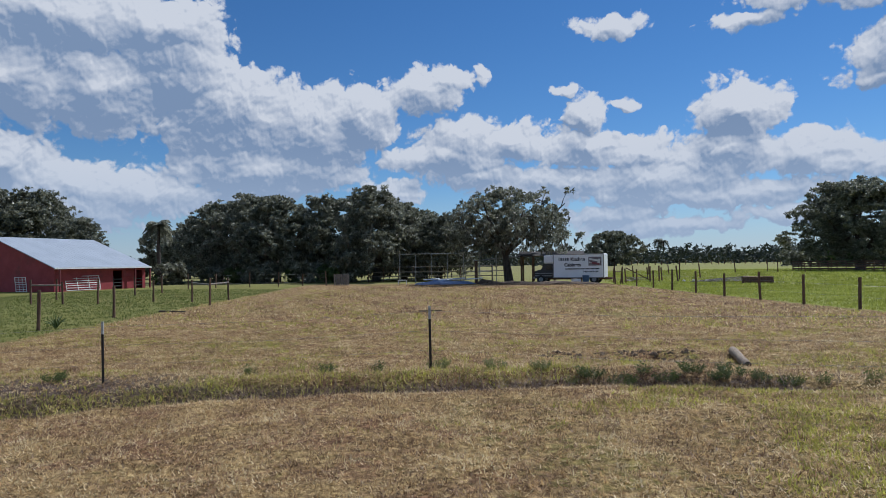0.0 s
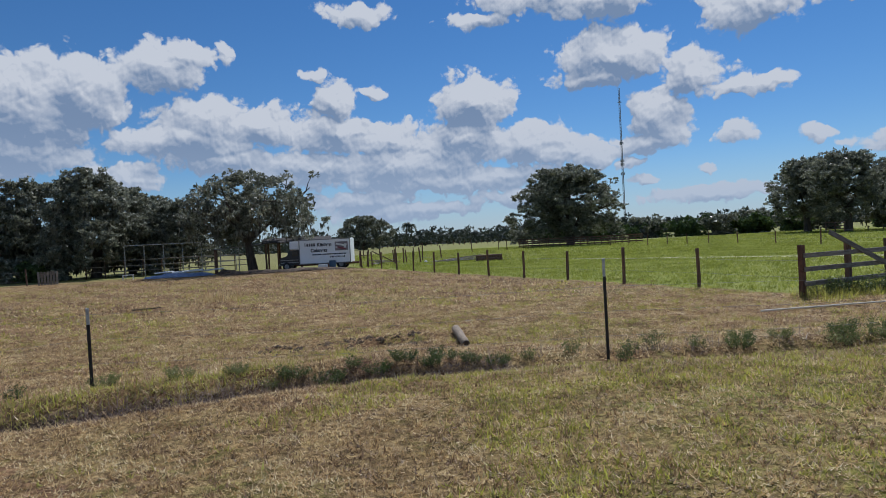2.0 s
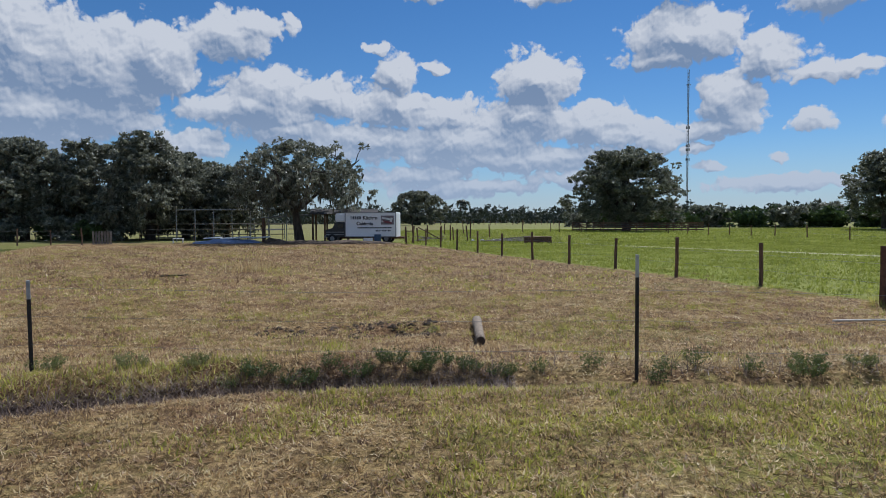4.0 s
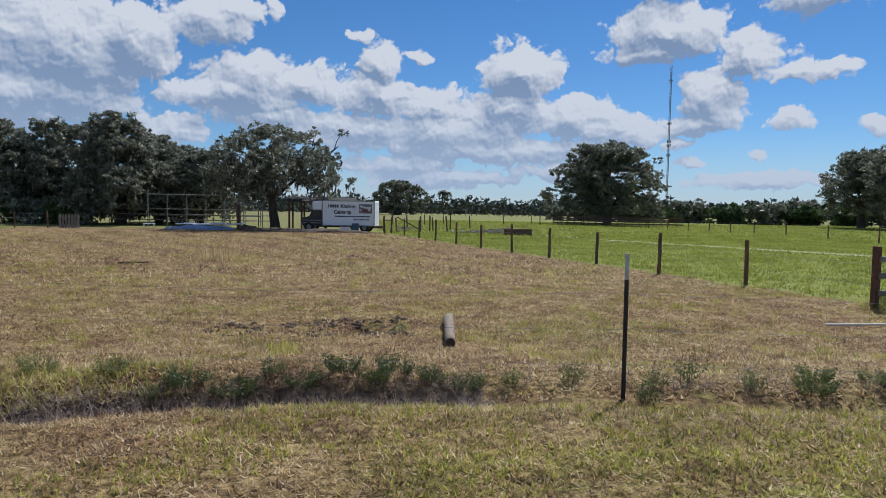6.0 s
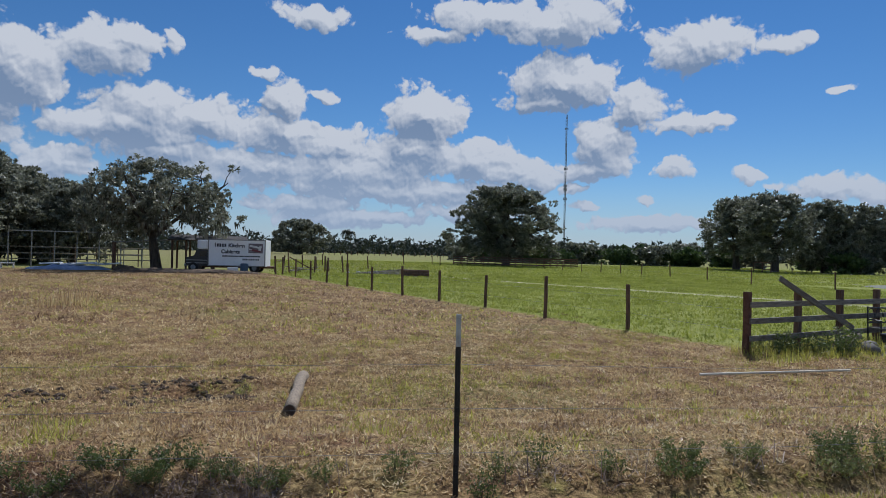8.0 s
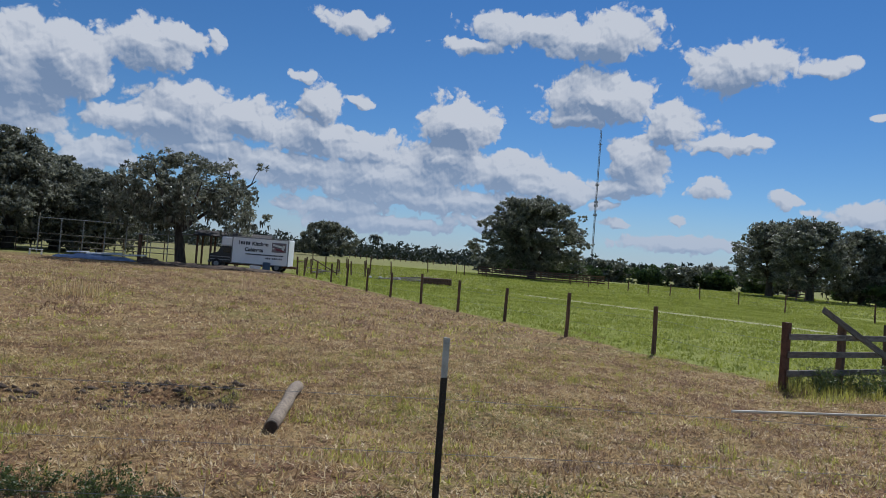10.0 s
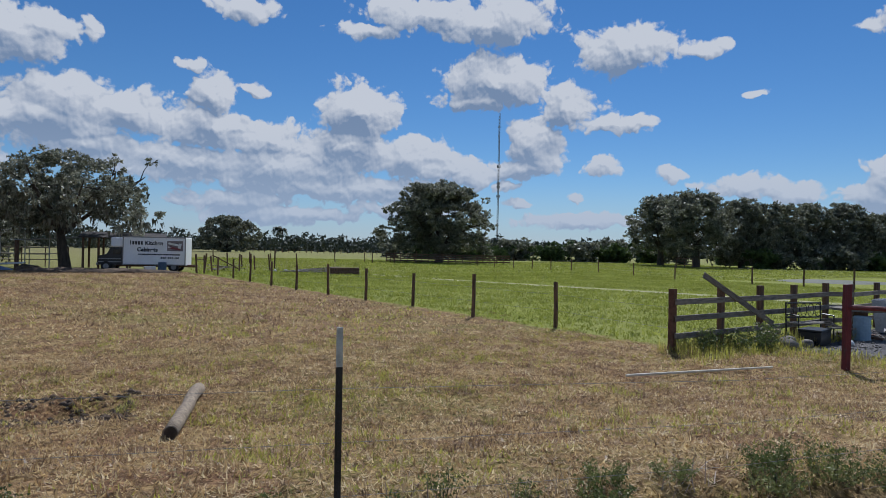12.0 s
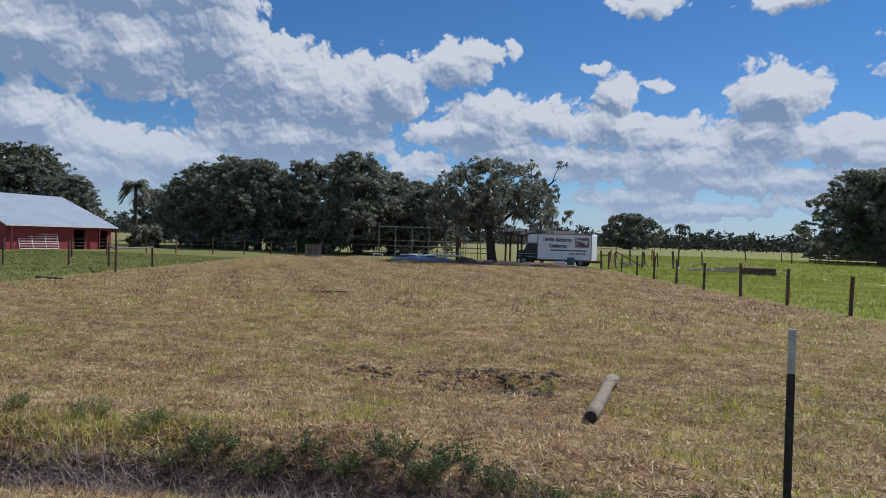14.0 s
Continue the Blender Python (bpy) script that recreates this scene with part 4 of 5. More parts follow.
def pipe_corral(x0, x1, y, n, h, rails, label, tall=0.0):
    root = thing("corral_fence", (x0, y, ground_z(x0, y)), 0, label, "fence", "corral")
    step = (x1 - x0) / n
    for i in range(n + 1):
        bm = bmesh.new()
        rod(bm, (i * step, 0, -0.3), (i * step, 0, h), 0.045, n=7)
        part("post", bm, steel if tall else post_wood, root)
    for k in rails:
        bm = bmesh.new()
        rod(bm, (0, -0.05, h * k), (x1 - x0, -0.05, h * k), 0.04, n=6)
        part("rail", bm, steel if tall else grey_wood, root)
    return root


pipe_corral(-19.5, -4.0, 70, 9, 1.7, (0.35, 0.65, 0.97), "dark pipe corral fence in front of the grove")
pipe_corral(-15.2, -5.0, 67, 6, 3.05, (0.99,), "tall thin pipe frame standing over the corral", 1.0)
pipe_corral(-17.0, -6.0, 74, 7, 1.6, (0.3, 0.6, 0.97), "back row of the pipe corral", 1.0)


def heap(name, x, y, sx, sy, h, material, label, seed=0, category="heap", rough=0.12):
    bm = bmesh.new()
    bmesh.ops.create_icosphere(bm, subdivisions=4, radius=1.0)
    for v in bm.verts:
        v.co = Vector((v.co.x * sx, v.co.y * sy, max(-0.1, v.co.z * h)))
        v.co += noise.noise_vector(v.co * 1.6 + Vector((seed, 0, 0))) * rough + noise.noise_vector(v.co * 5 + Vector((seed, 0, 0))) * rough * 0.5
    ob = tagged(part(name, bm, material, smooth_faces=True), label, category)
    ob.matrix_basis = pose(x, y, ground_z(x, y) - 0.05)
    return ob


heap("dirt_mound", -3.2, 58.2, 2.6, 1.0, 0.38, earth, "low mound of bare brown earth beside the truck", 3, "dirt mound")
# long low brown heap that hides the foot of the truck and its wheels
heap("dirt_mound", 0.6, 57.0, 4.4, 0.8, 0.34, earth, "low dark brown spread in front of the truck", 9, "dirt mound")
heap("tarp", -9.6, 62.2, 3.0, 0.9, 0.45, blue_tarp, "crumpled blue tarpaulin lying over a low pile", 5, "tarpaulin", 0.16)
heap("brush_pile", -5.6, 62.0, 0.9, 0.6, 0.5, earth, "small dark pile of brushwood beside the tarpaulin", 6, "brush pile", 0.2)
for x, y, s, rz in ((-9.0, 62.6, (2.6, 1.1, 0.07), 8), (-6.9, 62.8, (1.8, 0.9, 0.07), -6), (-11.0, 62.9, (1.6, 0.8, 0.06), 20)):
    bm = bmesh.new()
    box(bm, (0, 0, 0), s, bevel=0.02)
    rough_up(bm, 0.03, 2.0)
    ob = tagged(part("sheet_panel", bm, white_paint), "white sheet panel lying on the blue tarpaulin", "panel", "white panels")
    ob.matrix_basis = pose(x, y, ground_z(x, y) + 0.48, 4, -3, rz)


def table_low(x, y):
    root = thing("garden_table", (x, y, ground_z(x, y)), 8, "small white plastic table on the grass", "table")
    bm = bmesh.new()
    box(bm, (0, 0, 0.42), (0.9, 0.5, 0.05), bevel=0.01)
    part("tabletop", bm, white_paint, root)
    for sx in (-0.4, 0.4):
        for sy in (-0.2, 0.2):
            bm = bmesh.new()
            box(bm, (sx, sy, 0.18), (0.05, 0.05, 0.44))
            part("leg", bm, white_paint, root)


table_low(-14.0, 63.0)


def pallet(x, y, rz, label):
    root = thing("pallet", (x, y, ground_z(x, y)), rz, label, "pallet")
    for i in range(7):
        bm = bmesh.new()
        box(bm, (-0.66 + i * 0.22, 0, 0.55), (0.15, 0.03, 1.15), bevel=0.004)
        part("slat", bm, grey_wood, root)
    for z in (0.15, 0.9):
        bm = bmesh.new()
        box(bm, (0, 0.06, z), (1.5, 0.08, 0.1))
        part("bearer", bm, grey_wood, root)


pallet(-19.8, 61.5, 15, "grey wooden pallet standing upright by the fence")


def beam(name, a, b, w, h, material, label, category, group="", roll=0.0):
    a, b = Vector(a), Vector(b)
    bm = bmesh.new()
    box(bm, (0, 0, 0), ((b - a).length, w, h), bevel=min(w, h) * 0.12)
    bmesh.ops.subdivide_edges(bm, edges=[e for e in bm.edges if e.calc_length() > 0.5], cuts=5)
    rough_up(bm, min(w, h) * 0.08, 3.0, a.x)
    ob = tagged(part(name, bm, material), label, category, group)
    ob.matrix_basis = Matrix.Translation((a + b) / 2) @ (b - a).to_track_quat("X", "Z").to_matrix().to_4x4() @ pose(0, 0, 0, roll)
    return ob


def on_ground(x, y, dz=0.0):
    return (x, y, ground_z(x, y) + dz)


# stacked timbers in the pasture
for i, (x, y, dz) in enumerate(((17.0, 56.2, 0.15), (17.1, 56.6, 0.15), (17.0, 56.3, 0.42), (17.1, 56.6, 0.42))):
    beam("timber", on_ground(x - 1.2, y, dz), on_ground(x + 1.2, y + 0.1, dz), 0.28, 0.28, post_wood, "thick dark timber in a stack on the pasture", "timber", "timber stack")
for i in range(5):
    beam("plank", on_ground(12.4 + i * 0.5, 59.5 + i * 0.5, 0.1 + 0.02 * i), on_ground(16.4 + i * 0.3, 58.6 + i * 0.6, 0.14 + 0.08 * i), 0.2, 0.05, grey_wood, "grey weathered plank lying in the pasture", "plank", "loose planks")
for i in range(7):
    a = rnd.uniform(0, 3.1)
    x, y = 8.6 + rnd.uniform(-1, 1.2), 63.5 + rnd.uniform(-1, 1)
    beam("plank", on_ground(x - 1.1 * math.cos(a), y - 1.1 * math.sin(a), 0.08 + i * 0.05), on_ground(x + 1.1 * math.cos(a), y + 1.1 * math.sin(a), 0.12 + i * 0.06), 0.18, 0.05,
         grey_wood, "grey weathered plank in a heap behind the fence", "plank", "plank heap")
post_row([(5.93, 57.2), (6.5, 58.4), (7.2, 60.5), (9.4, 61.5), (10.6, 64), (11.2, 66), (12.1, 63)], (1.45, 1.5, 1.3), 0.07, "dark rough post beside the box truck", "posts by the truck", 6.0)
beam("fence_rail", on_ground(5.93, 57.2, 1.05), on_ground(6.5, 58.4, 1.05), 0.08, 0.08, post_wood, "dark rail joining two fence posts by the truck", "fence rail")
beam("fence_rail", on_ground(7.2, 60.5, 1.35), on_ground(9.3, 61.5, 0.25), 0.08, 0.08, post_wood, "dark pole leaning down from a post", "fence rail")


def rock(x, y, r, material, label, seed, group, sink=0.2, name="rock"):
    bm = bmesh.new()
    bmesh.ops.create_icosphere(bm, subdivisions=2, radius=r)
    for v in bm.verts:
        v.co = Vector((v.co.x * 1.25, v.co.y, v.co.z * 0.75)) + noise.noise_vector(v.co * (1.6 / r) + Vector((seed, 0, 0))) * r * 0.3
    ob = tagged(part(name, bm, material, smooth_faces=True), label, name, group)
    ob.matrix_basis = pose(x, y, ground_z(x, y) + r * (0.75 - sink), 0, 0, seed * 50)
    return ob


for i in range(7):
    rock(12.5 + i * 0.75 + rnd.uniform(-0.3, 0.3), 60.5 + rnd.uniform(-1, 1.5), 0.16, concrete, "pale lump of rubble on the pasture", i + 2, "pale rubble")

# ---- board fence corner ----
BOARD = [(13.92, 16.86), (15.75, 17.25), (17.5, 17.65), (19.1, 17.95), (20.9, 18.35), (22.2, 18.5), (24.0, 18.9), (25.2, 19.1), (26.4, 19.3), (29.9, 16.6)]
for i, (x, y) in enumerate(BOARD):
    p = tagged(wood_post(1.38 if i else 1.36, 0.062, mat=rust if i == 0 else post_wood, square=True),
               "rusty-brown square end post of the board fence" if i == 0 else "dark square post of the board fence", "fence post", "board fence posts")
    p.matrix_basis = pose(x, y, ground_z(x, y), 0, 0, 55)
for (x0, y0), (x1, y1) in zip(BOARD, BOARD[1:]):
    for z in (0.34, 0.72, 1.08):
        beam("fence_board", (x0, y0 - 0.09, ground_z(x0, y0) + z), (x1, y1 - 0.09, ground_z(x1, y1) + z), 0.04, 0.125, grey_wood, "weathered grey board of the corner fence", "fence board", "fence boards")
beam("leaning_board", (15.0, 17.05, 1.66), (17.6, 17.35, 0.45), 0.04, 0.13, grey_wood, "long grey board leaning across the fence", "board")
BRED = "red-painted square gate post in the grass"
for x, y, h in ((15.59, 14.13, 1.62), (16.06, 12.36, 1.62)):
    p = tagged(wood_post(h, 0.054, "gate_post", red_paint, True), BRED, "gate post", "red gate posts")
    p.matrix_basis = pose(x, y, ground_z(x, y), 0, 0, 30)
bm = bmesh.new()
rod(bm, (15.59, 14.13, ground_z(15.6, 14.1) + 1.19), (16.06, 12.36, ground_z(16, 12.4) + 1.21), 0.045, n=10)
tagged(part("gate_rail", bm, red_paint), "red-painted pole rail between the gate posts", "gate rail")
p = tagged(wood_post(1.9, 0.036, "tall_post", rust), "tall thin brown post beside the red gate", "post")
p.matrix_basis = pose(17.02, 12.2, ground_z(17.02, 12.2))

# long pale pole lying in the hay
pole_wood = surface("pole_wood", (0.60, 0.53, 0.41), (0.78, 0.71, 0.57), 5, 0.8, 0.2)
bm = bmesh.new()
rod(bm, on_ground(10.95, 14.75, 0.085), on_ground(14.1, 14.5, 0.08), 0.024, 0.02, 8)
tagged(part("pole", bm, pole_wood), "long pale pole lying in the cut hay", "pole")


def fallen_log():
    root = thing("log", on_ground(4.08, 14.58, 0.0), 0, "pale weathered log lying in the mown field", "log")
    a, b = (Vector((dx, dy, ground_z(4.08 + dx, 14.58 + dy) - ground_z(4.08, 14.58) + 0.075)) for dx, dy in ((-0.185, -1.17), (0.185, 1.17)))
    bm = bmesh.new()
    rod(bm, a, b, 0.078, 0.086, 14)
    bmesh.ops.subdivide_edges(bm, edges=[e for e in bm.edges if e.calc_length() > 0.5], cuts=9)
    rough_up(bm, 0.025, 2.2)
    part("bark", bm, log_wood, root, smooth_faces=True)
    bm = bmesh.new()
    d = (b - a).normalized()
    rod(bm, a - d * 0.012, a + d * 0.004, 0.064, 0.07, 14)
    part("cut_end", bm, log_end, root, "dark sawn end")


fallen_log()


def bench(x, y, rz):
    root = thing("bench", on_ground(x, y), rz, "black metal garden bench with a pale seat", "bench")
    bm = bmesh.new()
    box(bm, (0, 0, 0.43), (1.15, 0.4, 0.035), bevel=0.01)
    part("seat", bm, grey_wood, root, "pale slatted seat")
    bm = bmesh.new()
    for z in (0.55, 0.92):
        rod(bm, (-0.57, 0.2, z), (0.57, 0.24, z), 0.018, n=6)
    for i in range(5):
        x0 = -0.46 + i * 0.23
        for k in range(10):
            a0, a1 = k * math.pi / 5, (k + 1) * math.pi / 5
            rod(bm, (x0 + 0.1 * math.cos(a0), 0.22, 0.735 + 0.17 * math.sin(a0)), (x0 + 0.1 * math.cos(a1), 0.22, 0.735 + 0.17 * math.sin(a1)), 0.01, n=4)
    part("backrest", bm, black_paint, root, "curled black ironwork back")
    for sx in (-0.55, 0.55):
        bm = bmesh.new()
        rod(bm, (sx, -0.18, 0), (sx, -0.18, 0.62), 0.02, n=6), rod(bm, (sx, 0.2, 0), (sx, 0.24, 0.95), 0.02, n=6)
        rod(bm, (sx, -0.2, 0.62), (sx, 0.22, 0.64), 0.02, n=6)
        part("side_frame", bm, black_paint, root)


bench(18.95, 17.35, -8)


def round_table(x, y):
    root = thing("round_table", on_ground(x, y), 0, "round weathered wooden table on a dark base", "table")
    bm = bmesh.new()
    rod(bm, (0, 0, 0.74), (0, 0, 0.8), 0.72, 0.72, 28)
    part("tabletop", bm, grey_wood, root)
    bm = bmesh.new()
    rod(bm, (0, 0, 0), (0, 0, 0.74), 0.22, 0.16, 12)
    part("pedestal", bm, post_wood, root)
    for a in range(4):
        bm = bmesh.new()
        box(bm, (0.35 * math.cos(a * 1.57), 0.35 * math.sin(a * 1.57), 0.04), (0.5, 0.08, 0.08), rz=a * 90)
        part("foot", bm, post_wood, root)


round_table(20.9, 17.35)
drum(20.35, 16.95, 0.2, 0.6, blue_plastic, "pale blue plastic bin on the gravel", "bin")
crate(18.3, 16.75, (0.8, 0.5, 0.34), black_paint, "low black box among the stones", 20, "box")
for i, (x, y, r) in enumerate(((16.6, 16.7, 0.17), (17.0, 16.4, 0.19), (17.4, 16.75, 0.18), (16.9, 16.9, 0.17), (17.7, 16.5, 0.15), (18.9, 16.3, 0.1), (15.9, 16.75, 0.14))):
    rock(x, y, r, stone_mat if i != 5 else white_paint, "rough stone in a heap by the board fence", i + 11, "stone heap")
for i in range(4):
    beam("plank", on_ground(18.6 + i * 0.2, 16.6 + i * 0.16, 0.38 + 0.03 * i), on_ground(20.1, 17.0 + i * 0.14, 0.3), 0.14, 0.03, grey_wood, "grey plank resting on the black box", "plank", "planks by the bench")
for i in range(2):
    bm = bmesh.new()
    rod(bm, on_ground(16.2 + i * 0.3, 16.75, 0.2 + i * 0.1), on_ground(17.1 + i * 0.2, 16.95, 0.22 + i * 0.1), 0.075, 0.07, 10)
    rough_up(bm, 0.03, 4.0, i)
    tagged(part("cut_log", bm, log_wood), "short cut log on the stone heap", "log", "cut logs")


def tank(x, y, rz):
    root = thing("water_trough", on_ground(x, y), rz, "large pale grey block trough at the fence", "trough")
    bm = bmesh.new()
    base = [(-1.0, -0.45), (1.0, -0.45), (1.0, 0.45), (-1.0, 0.45)]
    vs = [[bm.verts.new((px * k, py * k, z)) for px, py in base] for k, z in ((0.9, 0.0), (1.05, 0.95), (0.97, 0.95), (0.86, 0.25))]
    for lo, hi in zip(vs, vs[1:]):
        for i in range(4):
            bm.faces.new((lo[i - 1], lo[i], hi[i], hi[i - 1]))
    bm.faces.new(vs[0][::-1]), bm.faces.new(vs[3])
    bmesh.ops.recalc_face_normals(bm, faces=bm.faces)
    bmesh.ops.bevel(bm, geom=list(bm.edges), offset=0.03, segments=2, affect="EDGES")
    part("shell", bm, concrete, root)
    bm = bmesh.new()
    box(bm, (0, 0, 0.86), (1.85, 0.8, 0.03))
    part("lid", bm, concrete, root)


tank(23.5, 17.7, 6)


def torn_sheet(x, y, s, tilt, rz, seed, z):
    """A creased sheet of pale boarding."""
    bm = bmesh.new()
    bmesh.ops.create_grid(bm, x_segments=9, y_segments=7, size=0.5)
    for v in bm.verts:
        v.co = Vector((v.co.x * s[0], v.co.y * s[1], 0.0))
        v.co.z = noise.noise(v.co * 2.3 + Vector((seed, 0, 0))) * 0.16
    made = bmesh.ops.solidify(bm, geom=list(bm.faces), thickness=0.015)
    ob = tagged(part("torn_sheet", bm, white_paint), "torn white sheet of boarding on the rubble heap", "sheet", "torn sheets")
    ob.matrix_basis = pose(x, y, ground_z(x, y) + z, tilt, 12, rz)


torn_sheet(22.4, 16.9, (0.9, 0.7), 38, 10, 1, 0.28)
torn_sheet(22.9, 16.8, (0.8, 0.8), 60, -30, 2, 0.35)
torn_sheet(24.0, 16.8, (1.2, 0.9), 45, 20, 3, 0.4)
torn_sheet(21.7, 16.9, (0.8, 0.5), 15, 40, 4, 0.18)
torn_sheet(23.4, 16.6, (0.9, 0.5), 25, 75, 5, 0.3)
for i, (x, y) in enumerate(((21.6, 16.6), (21.9, 17.0), (22.1, 16.5), (23.2, 16.4), (22.7, 16.6), (24.4, 16.5))):
    rock(x, y, 0.2, stone_mat if i % 2 else log_end, "dark lump in the rubble heap", i + 30, "rubble heap")
beam("lumber", on_ground(21.9, 15.9, 0.06), on_ground(25.6, 16.4, 0.08), 0.16, 0.06, white_paint, "long pale plank lying on the gravel", "plank", "lumber on gravel")
beam("lumber", on_ground(22.6, 15.6, 0.06), on_ground(26.6, 16.5, 0.1), 0.16, 0.06, grey_wood, "long grey plank lying on the gravel", "plank", "lumber on gravel")


# ---- pasture shelter, corral below the lone oak, pond, mast ----
def panel_corral():
    a, b = Vector((36.5, 104.5, 0)), Vector((56.0, 98.5, 0))
    n = 9
    for i in range(n):
        p, q = a.lerp(b, i / n), a.lerp(b, (i + 1) / n)
        root = thing("rail_fence", on_ground(p.x, p.y), math.degrees(math.atan2(q.y - p.y, q.x - p.x)), "dark rail panel of the corral under the oak", "fence panel", "oak corral")
        L = (q - p).length
        for x in (0.0, L / 2):
            bm = bmesh.new()
            rod(bm, (x, 0, -0.2), (x, 0, 1.5), 0.08, n=7)
            part("post", bm, post_wood, root)
        for z in (0.35, 0.7, 1.05, 1.4):
            bm = bmesh.new()
            box(bm, (L / 2, -0.08, z), (L, 0.05, 0.2))
            part("rail", bm, post_wood, root)


panel_corral()


def shelter(x, y):
    root = thing("hay_feeder", on_ground(x, y), 20, "small open timber feeder under the trees", "feeder")
    for sx in (-1.4, 1.4):
        for sy in (-0.7, 0.7):
            bm = bmesh.new()
            rod(bm, (sx, sy, -0.1), (sx, sy, 1.7), 0.08, n=7)
            part("post", bm, post_wood, root)
    for z in (0.6, 1.1, 1.65):
        for sy in (-0.7, 0.7):
            bm = bmesh.new()
            box(bm, (0, sy, z), (2.9, 0.05, 0.14))
            part("rail", bm, post_wood, root)


shelter(83.5, 88)
water = bpy.data.materials.new("pond_water")
water.use_nodes = True
wn = water.node_tree
wb = wn.nodes["Principled BSDF"]
wb.inputs["Base Color"].default_value, wb.inputs["Roughness"].default_value = (0.055, 0.06, 0.025, 1), 0.7
wnoise = noise_fac(wn, node(wn, "ShaderNodeTexCoord").outputs["Object"], 2.5, 4.0)
wn.links.new(node(wn, "ShaderNodeBump", None, Strength=0.15, Distance=0.05, Height=wnoise).outputs[0], wb.inputs["Normal"])
bm = bmesh.new()
ring = []
for i in range(72):
    a = i * math.pi / 36
    k = 1 + 0.12 * noise.noise((math.cos(a) * 2, math.sin(a) * 2, 5))
    ring.append(bm.verts.new((74 + 15 * k * math.cos(a), 49 + 6.5 * k * math.sin(a), ground_z(68, 50) + 0.08)))
bm.faces.new(ring)
tagged(part("pond", bm, water), "shallow weedy pond in the pasture", "pond", kind="structure")


def mast(x, y, h):
    root = thing("radio_mast", (x, y, -1), 0, "tall thin lattice radio mast on the horizon", "radio mast")
    bm = bmesh.new()
    legs = [(1.0 * math.cos(a), 1.0 * math.sin(a)) for a in (0.3, 2.39, 4.49)]
    for lx, ly in legs:
        rod(bm, (lx, ly, 0), (lx, ly, h), 0.3, 0.22, 5)
    part("lattice", bm, steel, root)
    bm = bmesh.new()
    for k in range(int(h / 4)):
        for i in range(3):
            a, b = legs[i], legs[(i + 1) % 3]
            rod(bm, (*a, k * 4), (*b, k * 4 + 4), 0.13, n=4)
    part("bracing", bm, steel, root)
    for z in (h * 0.62, h * 0.5, h * 0.475, h * 0.41, h * 0.9):
        bm = bmesh.new()
        for i in range(6):
            a = i * math.pi / 3
            box(bm, (2.0 * math.cos(a), 2.0 * math.sin(a), z), (0.7, 0.7, 3.0 if z < h * 0.8 else 1.2))
        part("antenna_ring", bm, steel, root)
    return root


mast(388, 720, 179)
for x, y in ((20.5, 390), (33, 395)):
    root = thing("far_shed", (x, y, 0), 4, "white-roofed shed far across the pasture", "shed", "far sheds")
    bm = bmesh.new()
    box(bm, (0, 0, 1.2), (9, 6, 2.4))
    part("walls", bm, grey_wood, root)
    bm = bmesh.new()
    for sgn in (-1, 1):
        box(bm, (0, sgn * 1.7, 3.0), (10, 3.8, 0.12), rx=-sgn * 20)
    part("roof", bm, roof_metal, root)


# ---- grass, straw and weeds ----
def blades(name, pts, length, width, upright, rng):
    """Bent blades rooted at pts; upright 1 stands, 0 lies flat."""
    n = len(pts)
    a = rng.random(n) * 2 * math.pi
    lift = np.clip(rng.normal(upright, 0.28, n), 0.03, 1.0) * math.pi / 2
    out = np.stack([np.cos(a) * np.cos(lift), np.sin(a) * np.cos(lift), np.sin(lift)], axis=1)
    side = np.stack([-np.sin(a), np.cos(a), np.zeros(n)], axis=1)
    ln = (length * (0.5 + rng.random(n)))[:, None]
    w = (width * (0.6 + 0.8 * rng.random(n)))[:, None]
    droop = np.array([0, 0, -1.0]) * (0.18 * ln) * np.cos(lift)[:, None]
    base = pts + np.array([0, 0, 0.008])
    mid = base + out * ln * 0.55 - droop * 0.3
    tip = base + out * ln + droop * 0.6
    verts = np.stack([base - side * w * 0.5, base + side * w * 0.5, mid + side * w * 0.45, mid - side * w * 0.45, tip], axis=1).reshape(-1, 3)
    k = np.arange(n)[:, None] * 5
    faces = np.concatenate([k + np.array([0, 1, 2]), k + np.array([0, 2, 3]), k + np.array([3, 2, 4])])
    if upright < 0.3:
        verts = np.stack([base - side * w * 0.5, base + side * w * 0.5, tip], axis=1).reshape(-1, 3)
        faces = np.arange(n * 3).reshape(-1, 3)
    return fast_mesh(name, verts, faces)


def scatter(rng, n, x0, x1, y0, y1, keep=None):
    p = np.stack([rng.uniform(x0, x1, n), rng.uniform(y0, y1, n)], axis=1)
    if keep is not None:
        p = p[np.array([keep(x, y) for x, y in p])]
    return np.array([(x, y, ground_z(x, y)) for x, y in p])


straw_blade = foliage("straw_blade", [(0.13, 0.075, 0.04), (0.30, 0.19, 0.095), (0.50, 0.36, 0.18), (0.58, 0.45, 0.24), (0.29, 0.26, 0.085)], 0.6, 0.3)
straw_turf = foliage("straw_turf", [(0.16, 0.10, 0.05), (0.38, 0.245, 0.115), (0.57, 0.40, 0.19), (0.72, 0.555, 0.29), (0.83, 0.70, 0.43)], 0.5, 0.5, 1.6, 0.8)
verge_blade = foliage("verge_blade", [(0.20, 0.17, 0.05), (0.34, 0.33, 0.06), (0.48, 0.46, 0.08), (0.64, 0.58, 0.18)], 0.5, 0.55, 1.6, 0.7)
pasture_blade = foliage("pasture_blade", [(0.19, 0.21, 0.025), (0.32, 0.355, 0.06), (0.49, 0.485, 0.14)], 0.65, 0.5, 0.35, 0.6)
